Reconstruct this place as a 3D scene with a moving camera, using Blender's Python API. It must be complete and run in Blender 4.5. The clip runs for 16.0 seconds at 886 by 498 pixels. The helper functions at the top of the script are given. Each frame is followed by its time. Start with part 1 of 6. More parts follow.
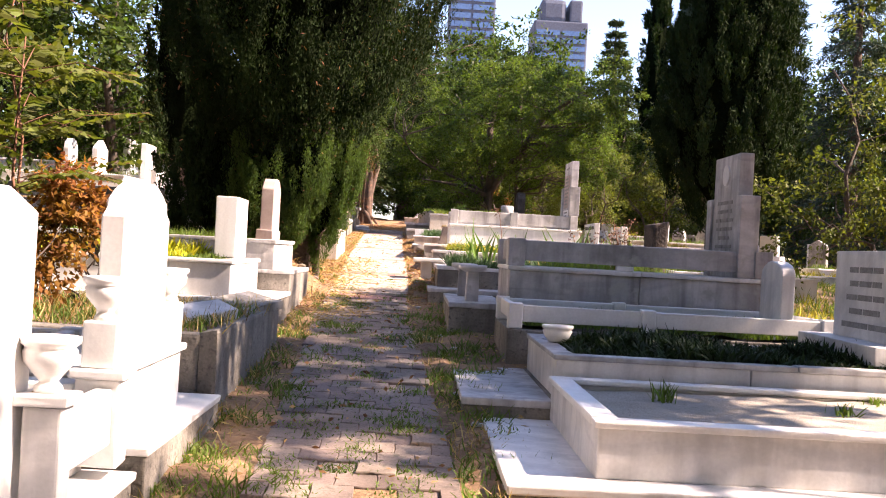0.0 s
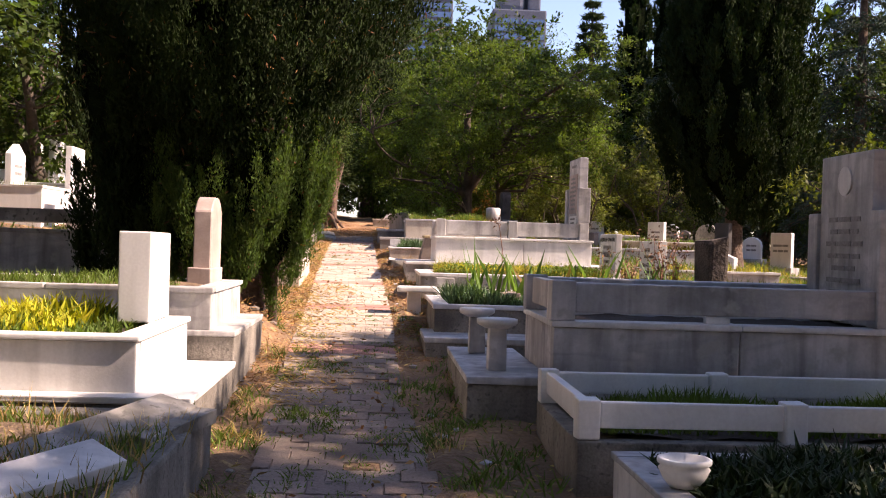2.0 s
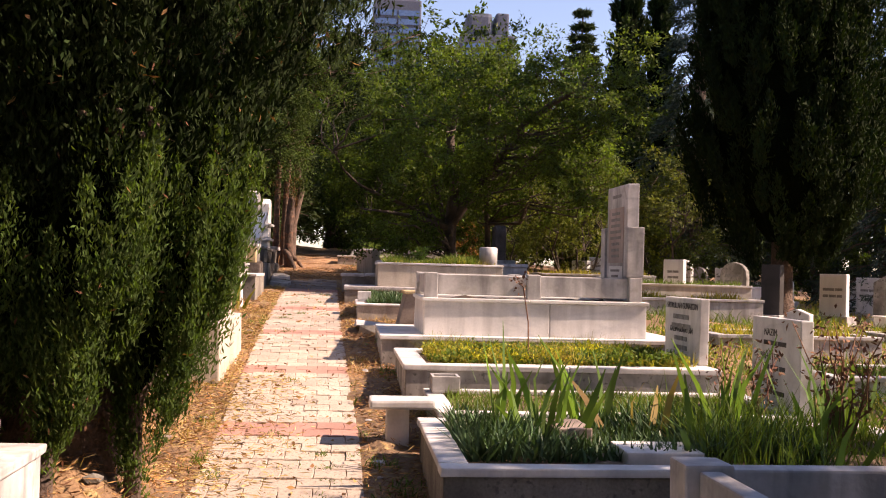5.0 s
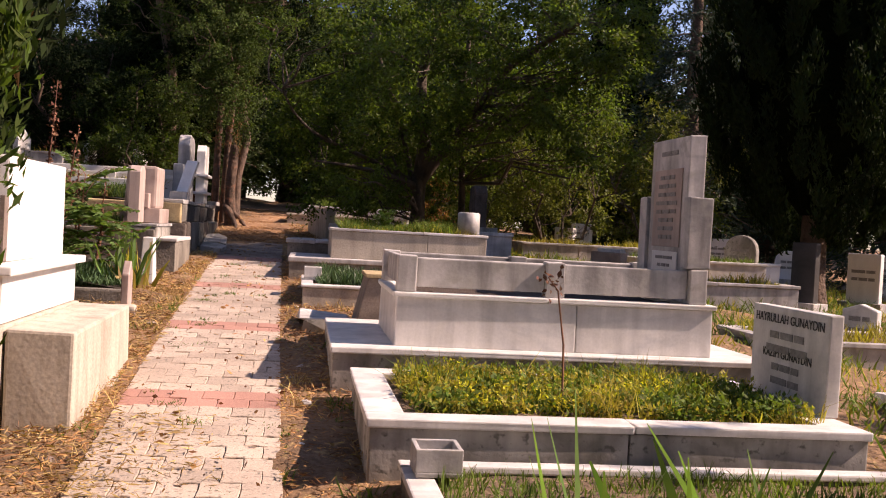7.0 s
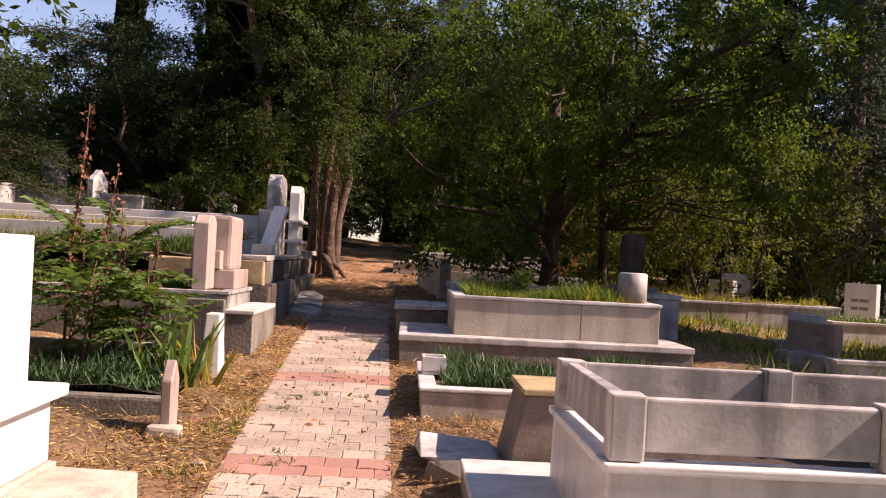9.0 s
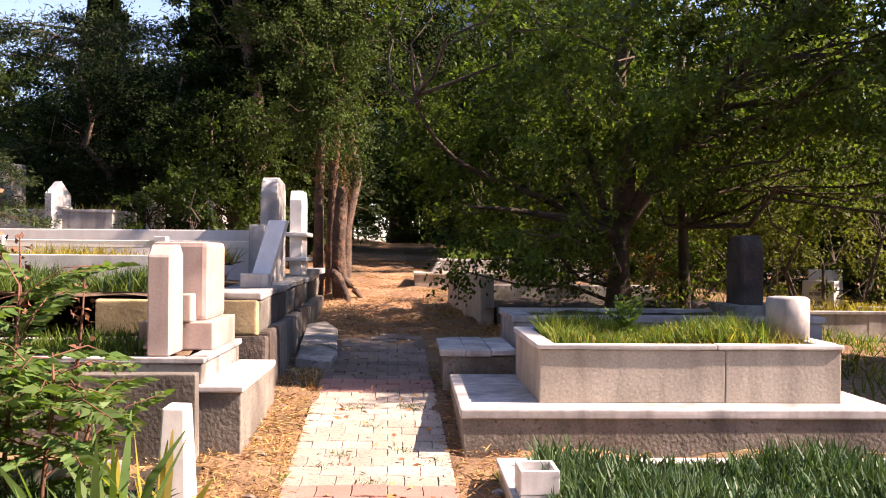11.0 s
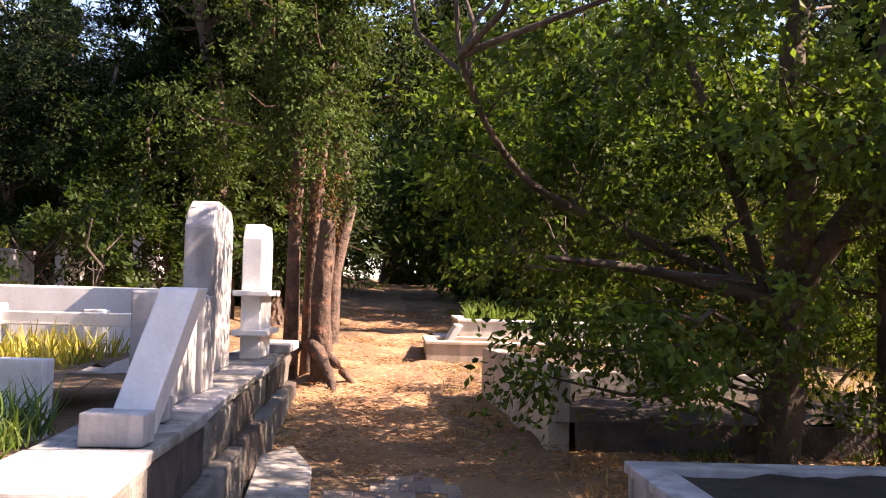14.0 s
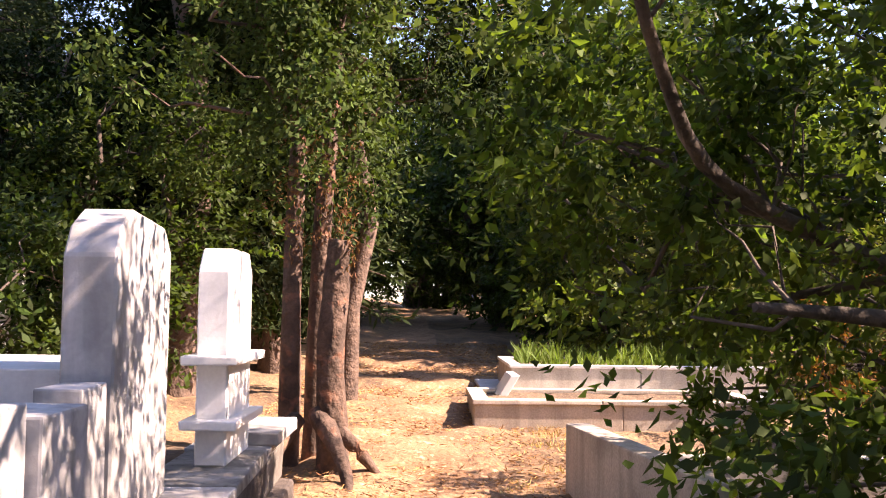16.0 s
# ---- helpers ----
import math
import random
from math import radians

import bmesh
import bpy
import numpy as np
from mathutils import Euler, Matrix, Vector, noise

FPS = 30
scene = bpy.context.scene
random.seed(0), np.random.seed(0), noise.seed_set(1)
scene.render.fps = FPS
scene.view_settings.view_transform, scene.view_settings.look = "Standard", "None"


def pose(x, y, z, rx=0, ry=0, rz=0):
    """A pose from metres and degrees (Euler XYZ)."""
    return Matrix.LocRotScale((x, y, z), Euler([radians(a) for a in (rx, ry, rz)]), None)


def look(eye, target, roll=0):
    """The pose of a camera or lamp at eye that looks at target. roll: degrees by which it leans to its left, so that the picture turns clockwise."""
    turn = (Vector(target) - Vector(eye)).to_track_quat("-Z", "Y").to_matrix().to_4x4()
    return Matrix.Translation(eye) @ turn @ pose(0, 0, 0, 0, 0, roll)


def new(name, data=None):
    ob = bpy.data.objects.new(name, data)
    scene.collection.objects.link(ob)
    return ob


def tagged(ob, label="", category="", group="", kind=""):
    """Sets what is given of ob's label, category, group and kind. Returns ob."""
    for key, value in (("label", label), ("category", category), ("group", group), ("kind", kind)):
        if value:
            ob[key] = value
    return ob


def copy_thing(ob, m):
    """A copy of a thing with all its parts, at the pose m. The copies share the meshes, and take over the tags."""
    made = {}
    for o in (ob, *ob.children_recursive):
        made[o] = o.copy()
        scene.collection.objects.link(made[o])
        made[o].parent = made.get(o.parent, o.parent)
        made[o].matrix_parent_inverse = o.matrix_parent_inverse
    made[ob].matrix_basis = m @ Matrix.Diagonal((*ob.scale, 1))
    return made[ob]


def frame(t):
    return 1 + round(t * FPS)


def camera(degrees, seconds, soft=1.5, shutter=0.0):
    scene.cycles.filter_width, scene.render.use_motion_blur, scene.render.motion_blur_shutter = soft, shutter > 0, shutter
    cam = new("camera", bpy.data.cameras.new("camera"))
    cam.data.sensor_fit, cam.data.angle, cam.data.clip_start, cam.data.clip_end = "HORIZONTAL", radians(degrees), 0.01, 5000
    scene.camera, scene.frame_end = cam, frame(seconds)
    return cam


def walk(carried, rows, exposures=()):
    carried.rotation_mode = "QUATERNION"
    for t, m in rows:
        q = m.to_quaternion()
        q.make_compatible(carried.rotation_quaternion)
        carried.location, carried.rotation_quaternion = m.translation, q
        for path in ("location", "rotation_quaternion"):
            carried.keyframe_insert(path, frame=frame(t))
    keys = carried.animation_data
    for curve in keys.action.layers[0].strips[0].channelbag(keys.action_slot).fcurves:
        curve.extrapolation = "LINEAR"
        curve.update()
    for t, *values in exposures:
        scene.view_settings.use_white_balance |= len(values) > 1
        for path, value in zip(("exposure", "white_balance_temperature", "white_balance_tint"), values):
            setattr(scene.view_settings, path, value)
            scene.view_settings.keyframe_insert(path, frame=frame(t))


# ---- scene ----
cam = camera(46.7, 16.0, soft=1.1)
METRES, EYE, TILT, LEAN, TURN = 22.0, 1.45, 0.0, 0.0, -1.4
ROWS = [
    (0.0, 0.0, 0.0, 0.0, -0.01, 0.14, -3.28),
    (0.5, -0.0027, 0.0286, 0.0029, 0.72, -0.63, -3.92),
    (1.0, -0.0078, 0.0592, 0.0064, 2.32, -0.6, -3.53),
    (1.5, -0.0104, 0.0874, 0.0101, -3.6, -1.03, -2.75),
    (2.0, -0.0132, 0.1187, 0.0147, -2.1, -0.26, -1.83),
    (2.5, -0.0144, 0.1461, 0.0187, -3.22, 0.18, -0.77),
    (3.0, -0.0151, 0.1775, 0.0218, -3.21, 1.1, -1.05),
    (5.5, -0.0155, 0.3273, 0.0319, -4.07, 1.22, -1.57),
    (6.0, -0.0149, 0.36, 0.0339, -4.59, 0.01, -1.72),
    (6.5, -0.0152, 0.3905, 0.0345, -5.52, -1.39, -2.93),
    (7.0, -0.0148, 0.4216, 0.0367, -6.33, -1.15, -3.16),
    (7.5, -0.0149, 0.4524, 0.0389, -3.19, -0.91, -3.93),
    (8.0, -0.0157, 0.485, 0.0413, -4.3, -1.94, -3.54),
    (8.5, -0.0186, 0.5152, 0.0445, -3.0, -1.75, -3.59),
    (9.0, -0.0232, 0.5459, 0.0474, -0.67, 0.53, -3.03),
    (9.5, -0.0273, 0.5767, 0.0498, 1.34, 0.62, -2.66),
    (10.0, -0.0331, 0.6082, 0.0523, 1.57, 0.52, -1.53),
    (12.5, -0.0467, 0.7693, 0.0638, -2.82, -0.68, 0.12),
    (13.0, -0.0501, 0.8035, 0.0657, -1.39, -0.93, -0.46),
    (13.5, -0.0523, 0.8333, 0.0676, -1.53, 0.26, -0.37),
    (14.0, -0.0559, 0.866, 0.0692, -1.09, 2.21, -1.58),
    (14.5, -0.0573, 0.8973, 0.0711, -2.21, 2.46, -1.42),
    (15.0, -0.0606, 0.9306, 0.073, -1.26, 3.74, -1.67),
    (15.5, -0.0621, 0.9595, 0.0745, -0.31, 4.92, -0.89),
    (16.0, -0.0649, 0.9928, 0.0772, 0.13, 3.24, -0.78),
]

walk(cam, [(t, pose(0, 0, EYE, TILT, LEAN, TURN) @ pose(METRES * x, METRES * y, METRES * z, 90 + pitch, roll, yaw)) for t, x, y, z, yaw, pitch, roll in ROWS],
     exposures=[(0.0, 2.15, 7050, 28), (0.5, 1.55, 7050, 28), (1.0, 1.1, 7050, 28), (1.5, 1.1, 7050, 28), (2.0, 1.5, 7150, 30), (3.0, 1.4, 7350, 31), (6.0, 1.1, 7600, 32), (7.5, 0.8, 7200, 34), (8.5, 0.78, 7300, 36), (10.0, 1.4, 7250, 30), (12.5, 1.85, 7200, 30), (14.0, 2.15, 7250, 31), (15.0, 2.35, 7200, 32), (16.0, 2.25, 7200, 33)])

# ---- sky and sun ----
SUN_TO = Vector((0.74, -0.09, 0.66)).normalized()
world = bpy.data.worlds.new("world")
scene.world = world
world.use_nodes = True
wn = world.node_tree
sky = wn.nodes.new("ShaderNodeTexSky")
sky.sky_type = "NISHITA"
sky.sun_disc = False
sky.sun_elevation = math.asin(SUN_TO.z)
sky.sun_rotation = math.atan2(SUN_TO.x, SUN_TO.y)
sky.air_density, sky.dust_density, sky.ozone_density = 1.0, 0.4, 3.0
wn.links.new(sky.outputs["Color"], wn.nodes["Background"].inputs["Color"])
wn.nodes["Background"].inputs["Strength"].default_value = 0.095
sun = new("sun", bpy.data.lights.new("sun", "SUN"))
sun.data.energy, sun.data.angle, sun.data.color = 5.0, radians(0.6), (1.0, 0.88, 0.72)
sun.matrix_world = look(SUN_TO * 60, (0, 0, 0))

# ---- materials ----


def material(name, base, dark, grain=40.0, stain=1.6, rough=0.7, bump=0.3, bump_scale=60.0, metal=0.0, stains=(0.35, 0.7), vary=0.0, island=False,
             vein=None, vein_scale=1.5, translucent=0.0, speck=None, speck_scale=30.0, bump_dist=0.004, coarse=0.16, streak=0.0, gloss=0.35):
    """A two-scale procedural surface: base colour, stained by dark patches, with fine grain, optional veins and specks."""
    m = bpy.data.materials.new(name)
    m.use_nodes = True
    nt = m.node_tree
    b = nt.nodes["Principled BSDF"]
    b.inputs["Roughness"].default_value = rough
    b.inputs["Metallic"].default_value = metal
    b.inputs["Specular IOR Level"].default_value = 0.15 if translucent else gloss
    geo = nt.nodes.new("ShaderNodeNewGeometry")

    def noise_at(scale, detail=4.0, distort=0.0):
        n = nt.nodes.new("ShaderNodeTexNoise")
        n.inputs["Scale"].default_value = scale
        n.inputs["Detail"].default_value = detail
        n.inputs["Distortion"].default_value = distort
        nt.links.new(geo.outputs["Position"], n.inputs["Vector"])
        return n

    def ramp(src, lo, hi):
        r = nt.nodes.new("ShaderNodeMapRange")
        r.inputs["From Min"].default_value, r.inputs["From Max"].default_value = lo, hi
        nt.links.new(src, r.inputs["Value"])
        return r.outputs["Result"]

    def mix(fac, a, c, mode="MIX"):
        x = nt.nodes.new("ShaderNodeMix")
        x.data_type, x.blend_type = "RGBA", mode
        if isinstance(fac, float):
            x.inputs["Factor"].default_value = fac
        else:
            nt.links.new(fac, x.inputs["Factor"])
        for sock, v in ((x.inputs[6], a), (x.inputs[7], c)):
            if isinstance(v, tuple):
                sock.default_value = (*v, 1.0)
            else:
                nt.links.new(v, sock)
        return x.outputs[2]

    big = noise_at(stain, 6.0, 0.6)
    fine = noise_at(grain, 5.0)
    col = mix(ramp(big.outputs["Fac"], *stains), base, dark)
    if vein:
        v = noise_at(vein_scale, 5.0, 0.9)
        turned = nt.nodes.new("ShaderNodeMapping")
        turned.inputs["Rotation"].default_value = (0.5, 0.4, 0.6)
        turned.inputs["Scale"].default_value = (0.35, 1.0, 1.3)
        nt.links.new(geo.outputs["Position"], turned.inputs["Vector"])
        nt.links.new(turned.outputs["Vector"], v.inputs["Vector"])
        band = nt.nodes.new("ShaderNodeMath")
        band.operation = "SUBTRACT"
        nt.links.new(v.outputs["Fac"], band.inputs[0])
        band.inputs[1].default_value = 0.5
        ab = nt.nodes.new("ShaderNodeMath")
        ab.operation = "ABSOLUTE"
        nt.links.new(band.outputs[0], ab.inputs[0])
        soft = nt.nodes.new("ShaderNodeMath")
        soft.operation = "MULTIPLY"
        nt.links.new(ramp(ab.outputs[0], 0.06, 0.0), soft.inputs[0])
        soft.inputs[1].default_value = 0.55
        col = mix(soft.outputs[0], col, vein)
    if streak:
        run = noise_at(1.0, 6.0, 0.4)
        down = nt.nodes.new("ShaderNodeMapping")
        down.inputs["Scale"].default_value = (9.0, 9.0, 1.1)
        nt.links.new(geo.outputs["Position"], down.inputs["Vector"])
        nt.links.new(down.outputs["Vector"], run.inputs["Vector"])
        part_of = nt.nodes.new("ShaderNodeMath")
        part_of.operation = "MULTIPLY"
        nt.links.new(ramp(run.outputs["Fac"], 0.42, 0.72), part_of.inputs[0])
        part_of.inputs[1].default_value = streak
        col = mix(part_of.outputs[0], col, tuple(c * 0.55 for c in dark))
    if speck:
        s = noise_at(speck_scale, 3.0)
        col = mix(ramp(s.outputs["Fac"], 0.58, 0.68), col, speck)
    g = mix(ramp(fine.outputs["Fac"], 0.3, 0.7), (1 - coarse * 1.4, 1 - coarse * 1.4, 1 - coarse * 1.4), (1 + coarse * 0.6, 1 + coarse * 0.6, 1 + coarse * 0.6))
    col = mix(1.0, col, g, "MULTIPLY")
    if vary or island:
        if island:
            rnd = geo.outputs["Random Per Island"]
        else:
            rnd = nt.nodes.new("ShaderNodeObjectInfo").outputs["Random"]
        h = nt.nodes.new("ShaderNodeHueSaturation")
        vr = nt.nodes.new("ShaderNodeMapRange")
        vr.inputs["To Min"].default_value, vr.inputs["To Max"].default_value = 1.0 - vary, 1.0 + vary
        nt.links.new(rnd, vr.inputs["Value"])
        nt.links.new(vr.outputs["Result"], h.inputs["Value"])
        if island:
            hr = nt.nodes.new("ShaderNodeMapRange")
            hr.inputs["To Min"].default_value, hr.inputs["To Max"].default_value = 0.485, 0.515
            nt.links.new(rnd, hr.inputs["Value"])
            nt.links.new(hr.outputs["Result"], h.inputs["Hue"])
        nt.links.new(col, h.inputs["Color"])
        col = h.outputs["Color"]
    nt.links.new(col, b.inputs["Base Color"])
    if bump:
        bn = noise_at(bump_scale, 6.0)
        bp = nt.nodes.new("ShaderNodeBump")
        bp.inputs["Strength"].default_value = bump
        bp.inputs["Distance"].default_value = bump_dist
        nt.links.new(bn.outputs["Fac"], bp.inputs["Height"])
        nt.links.new(bp.outputs["Normal"], b.inputs["Normal"])
    if translucent:
        tr = nt.nodes.new("ShaderNodeBsdfTranslucent")
        bright = mix(1.0, col, (1.5, 1.6, 0.6), "MULTIPLY")
        nt.links.new(bright, tr.inputs["Color"])
        ms = nt.nodes.new("ShaderNodeMixShader")
        ms.inputs["Fac"].default_value = translucent
        nt.links.new(b.outputs[0], ms.inputs[1])
        nt.links.new(tr.outputs[0], ms.inputs[2])
        nt.links.new(ms.outputs[0], nt.nodes["Material Output"].inputs["Surface"])
    return m


MARBLE = material("white_marble", (0.72, 0.70, 0.68), (0.50, 0.48, 0.46), 60, 3.2, 0.45, 0.15, 90, vary=0.06, vein=(0.50, 0.50, 0.51), vein_scale=1.7, stains=(0.5, 0.8), coarse=0.05, streak=0.45)
CLEAN = material("clean_white_marble", (0.80, 0.79, 0.77), (0.68, 0.66, 0.63), 60, 2.0, 0.4, 0.1, 90, vary=0.04, stains=(0.5, 0.8), coarse=0.05, streak=0.2)
GREY = material("weathered_grey_marble", (0.58, 0.56, 0.55), (0.28, 0.27, 0.26), 50, 2.6, 0.6, 0.25, 70, vary=0.08, vein=(0.33, 0.33, 0.34), vein_scale=2.3, stains=(0.42, 0.72), speck=(0.40, 0.385, 0.36), speck_scale=9, coarse=0.06, streak=0.75)
DIRTY = material("soiled_marble", (0.42, 0.40, 0.37), (0.17, 0.16, 0.14), 45, 3.2, 0.75, 0.4, 60, vary=0.1, stains=(0.4, 0.66), speck=(0.13, 0.125, 0.11), speck_scale=26, coarse=0.05, streak=0.6)
CONCRETE = material("old_concrete", (0.27, 0.245, 0.21), (0.13, 0.118, 0.10), 80, 2.4, 0.9, 0.8, 45, vary=0.08, stains=(0.4, 0.68), speck=(0.12, 0.11, 0.095), speck_scale=35, bump_dist=0.008, streak=0.5)
PLASTER = material("cream_plaster", (0.54, 0.48, 0.40), (0.36, 0.31, 0.25), 70, 2.0, 0.85, 0.5, 40, stains=(0.45, 0.75), streak=0.5)
OCHRE = material("ochre_stone", (0.46, 0.36, 0.20), (0.25, 0.19, 0.11), 60, 3.5, 0.85, 0.6, 40, stains=(0.42, 0.66))
PINK = material("pinkish_marble", (0.50, 0.40, 0.36), (0.34, 0.26, 0.23), 70, 3.0, 0.6, 0.3, 60, stains=(0.42, 0.72), coarse=0.05, streak=0.4)
BROWNSTONE = material("brown_stone", (0.30, 0.24, 0.20), (0.17, 0.135, 0.115), 80, 3.0, 0.75, 0.4, 60, stains=(0.4, 0.7))
BLACKSTONE = material("dark_stone", (0.075, 0.07, 0.068), (0.04, 0.038, 0.036), 80, 3.0, 0.55, 0.3, 60, stains=(0.4, 0.7))
PAVER = material("grey_paver", (0.48, 0.40, 0.33), (0.32, 0.26, 0.21), 110, 1.1, 0.9, 0.7, 90, vary=0.14, stains=(0.42, 0.75), speck=(0.20, 0.18, 0.15), speck_scale=45)
# worn and soiled, and also darkened to paint in the tree shade
PAVER_WORN_SHADE = material("worn_shaded_paver", (0.27, 0.212, 0.178), (0.13, 0.10, 0.082), 90, 1.3, 0.95, 0.8, 60, island=True, vary=0.2, stains=(0.38, 0.7), speck=(0.13, 0.115, 0.09), speck_scale=30)
PAVER_RED = material("red_paver", (0.43, 0.235, 0.19), (0.30, 0.17, 0.135), 110, 1.1, 0.9, 0.7, 90, vary=0.12, stains=(0.42, 0.75))
SOIL = material("dry_soil", (0.20, 0.135, 0.085), (0.11, 0.075, 0.05), 60, 3.0, 0.95, 1.0, 30, stains=(0.35, 0.65), speck=(0.30, 0.22, 0.12), speck_scale=40, bump_dist=0.02)
DARKSOIL = material("dark_soil", (0.07, 0.05, 0.038), (0.035, 0.027, 0.02), 60, 3.0, 0.95, 1.0, 30, bump_dist=0.02)
SAND = material("grave_gravel", (0.38, 0.34, 0.29), (0.24, 0.21, 0.17), 120, 2.0, 0.95, 1.0, 120, speck=(0.18, 0.16, 0.13), speck_scale=80, bump_dist=0.006)
LETTER = material("engraved_letter", (0.035, 0.033, 0.03), (0.07, 0.065, 0.06), 60, 20.0, 0.7, 0.0)
LETTER_WORN = material("worn_letter", (0.22, 0.21, 0.20), (0.32, 0.31, 0.30), 60, 20.0, 0.7, 0.0)
BARK = material("cypress_bark", (0.17, 0.115, 0.085), (0.07, 0.05, 0.04), 60, 6.0, 0.95, 1.0, 25, bump_dist=0.03)
# near black: the shade deep in a crown is put into this colour
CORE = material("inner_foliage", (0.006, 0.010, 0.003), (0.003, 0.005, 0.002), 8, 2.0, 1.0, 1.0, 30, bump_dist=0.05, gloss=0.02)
BARK_RED = material("shedding_red_bark", (0.15, 0.098, 0.072), (0.055, 0.038, 0.029), 50, 5.0, 0.95, 1.0, 18, bump_dist=0.03, speck=(0.27, 0.13, 0.08), speck_scale=7)
BARK_GREY = material("grey_brown_bark", (0.105, 0.08, 0.062), (0.045, 0.036, 0.028), 60, 5.0, 0.9, 0.9, 30, bump_dist=0.015)
STALK = material("dead_stalk", (0.22, 0.105, 0.06), (0.12, 0.06, 0.04), 60, 9.0, 0.9, 0.0, island=True, vary=0.25)
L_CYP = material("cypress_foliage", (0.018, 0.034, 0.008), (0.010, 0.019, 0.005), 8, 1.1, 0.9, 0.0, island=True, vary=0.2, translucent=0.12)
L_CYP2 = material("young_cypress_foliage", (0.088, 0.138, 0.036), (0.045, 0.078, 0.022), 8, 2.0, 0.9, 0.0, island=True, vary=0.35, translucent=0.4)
L_OLD = material("old_evergreen_foliage", (0.070, 0.105, 0.026), (0.032, 0.054, 0.014), 8, 2.0, 0.9, 0.0, island=True, vary=0.4, translucent=0.25)
L_DEAD = material("browned_foliage", (0.24, 0.12, 0.06), (0.12, 0.065, 0.035), 8, 2.0, 0.8, 0.0, island=True, vary=0.35, translucent=0.2)
L_BROAD = material("broad_leaf", (0.058, 0.090, 0.019), (0.025, 0.044, 0.010), 6, 0.9, 0.5, 0.0, island=True, vary=0.5, translucent=0.42)
# brighter copy of broad_leaf: the tree's sunlit highlights are in the colour
L_TREE = material("sunlit_broad_leaf", (0.098, 0.140, 0.028), (0.042, 0.070, 0.014), 6, 0.9, 0.5, 0.0, island=True, vary=0.5, translucent=0.5)
L_YELL = material("yellowing_leaf", (0.118, 0.132, 0.028), (0.065, 0.085, 0.018), 6, 0.9, 0.55, 0.0, island=True, vary=0.4, translucent=0.4)
L_RUST = material("autumn_leaf", (0.26, 0.10, 0.03), (0.13, 0.09, 0.02), 6, 1.6, 0.6, 0.0, island=True, vary=0.4, translucent=0.35)
L_DARK = material("dark_conifer_needles", (0.052, 0.076, 0.026), (0.026, 0.042, 0.016), 6, 0.8, 0.9, 0.0, island=True, vary=0.22, translucent=0.08)
L_BLUE = material("blue_spruce_needles", (0.060, 0.088, 0.062), (0.028, 0.046, 0.033), 6, 0.8, 0.7, 0.0, island=True, vary=0.35, translucent=0.1)
G_GREEN = material("green_grass", (0.13, 0.19, 0.04), (0.08, 0.125, 0.03), 6, 3.0, 0.6, 0.0, island=True, vary=0.4, translucent=0.35)
G_YELL = material("yellow_green_grass", (0.36, 0.29, 0.06), (0.20, 0.21, 0.04), 6, 3.5, 0.6, 0.0, island=True, vary=0.4, translucent=0.35)
G_DRY = material("straw", (0.48, 0.345, 0.16), (0.31, 0.205, 0.095), 6, 3.0, 0.8, 0.0, island=True, vary=0.4, translucent=0.2)
G_LITTER = material("needle_litter", (0.46, 0.24, 0.09), (0.25, 0.13, 0.06), 6, 2.5, 0.85, 0.0, island=True, vary=0.5)
G_SUCC = material("ice_plant_leaf", (0.085, 0.15, 0.07), (0.045, 0.085, 0.045), 6, 4.0, 0.4, 0.0, island=True, vary=0.4, translucent=0.15)
G_IVY = material("dark_ivy_leaf", (0.032, 0.055, 0.022), (0.016, 0.03, 0.013), 6, 4.0, 0.5, 0.0, island=True, vary=0.4, translucent=0.12)
G_IRIS = material("iris_leaf", (0.13, 0.215, 0.06), (0.08, 0.14, 0.045), 6, 4.0, 0.45, 0.0, island=True, vary=0.3, translucent=0.35)
FLOWER = material("yellow_flower", (0.58, 0.52, 0.04), (0.30, 0.32, 0.03), 6, 5.0, 0.6, 0.0, island=True, vary=0.25, translucent=0.3)
RED = material("red_petal", (0.50, 0.04, 0.03), (0.35, 0.03, 0.02), 6, 5.0, 0.6, 0.0)
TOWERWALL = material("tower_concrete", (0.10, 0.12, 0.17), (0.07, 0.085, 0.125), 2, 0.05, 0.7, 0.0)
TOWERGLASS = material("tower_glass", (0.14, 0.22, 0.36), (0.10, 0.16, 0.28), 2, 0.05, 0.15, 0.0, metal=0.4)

ROUGHDARK = material("rough_dark_stone", (0.115, 0.092, 0.078), (0.05, 0.042, 0.037), 60, 5.0, 0.9, 1.0, 40, stains=(0.38, 0.66), bump_dist=0.012)
DIRT = material("trodden_earth", (0.34, 0.195, 0.105), (0.17, 0.095, 0.05), 60, 1.6, 0.95, 1.0, 26, stains=(0.38, 0.68), speck=(0.48, 0.33, 0.20), speck_scale=16, bump_dist=0.02)

# ground with litter, dry grass and bare soil
GROUND = material("dry_ground", (0.28, 0.17, 0.092), (0.13, 0.083, 0.05), 45, 0.9, 0.95, 1.0, 22, stains=(0.38, 0.66), speck=(0.34, 0.24, 0.11), speck_scale=14, bump_dist=0.03)

# ---- mesh helpers ----
rng = np.random.default_rng(7)
GY = (-400, -30, 0, 3.9, 7.2, 9.27, 13.4, 16.9, 21.8, 31, 57, 90, 600)
GZ = (-3.5, -1.5, .03, .51, .73, .84, 1.18, 1.43, 1.73, 2.2, 3.05, 3.4, 4.5)


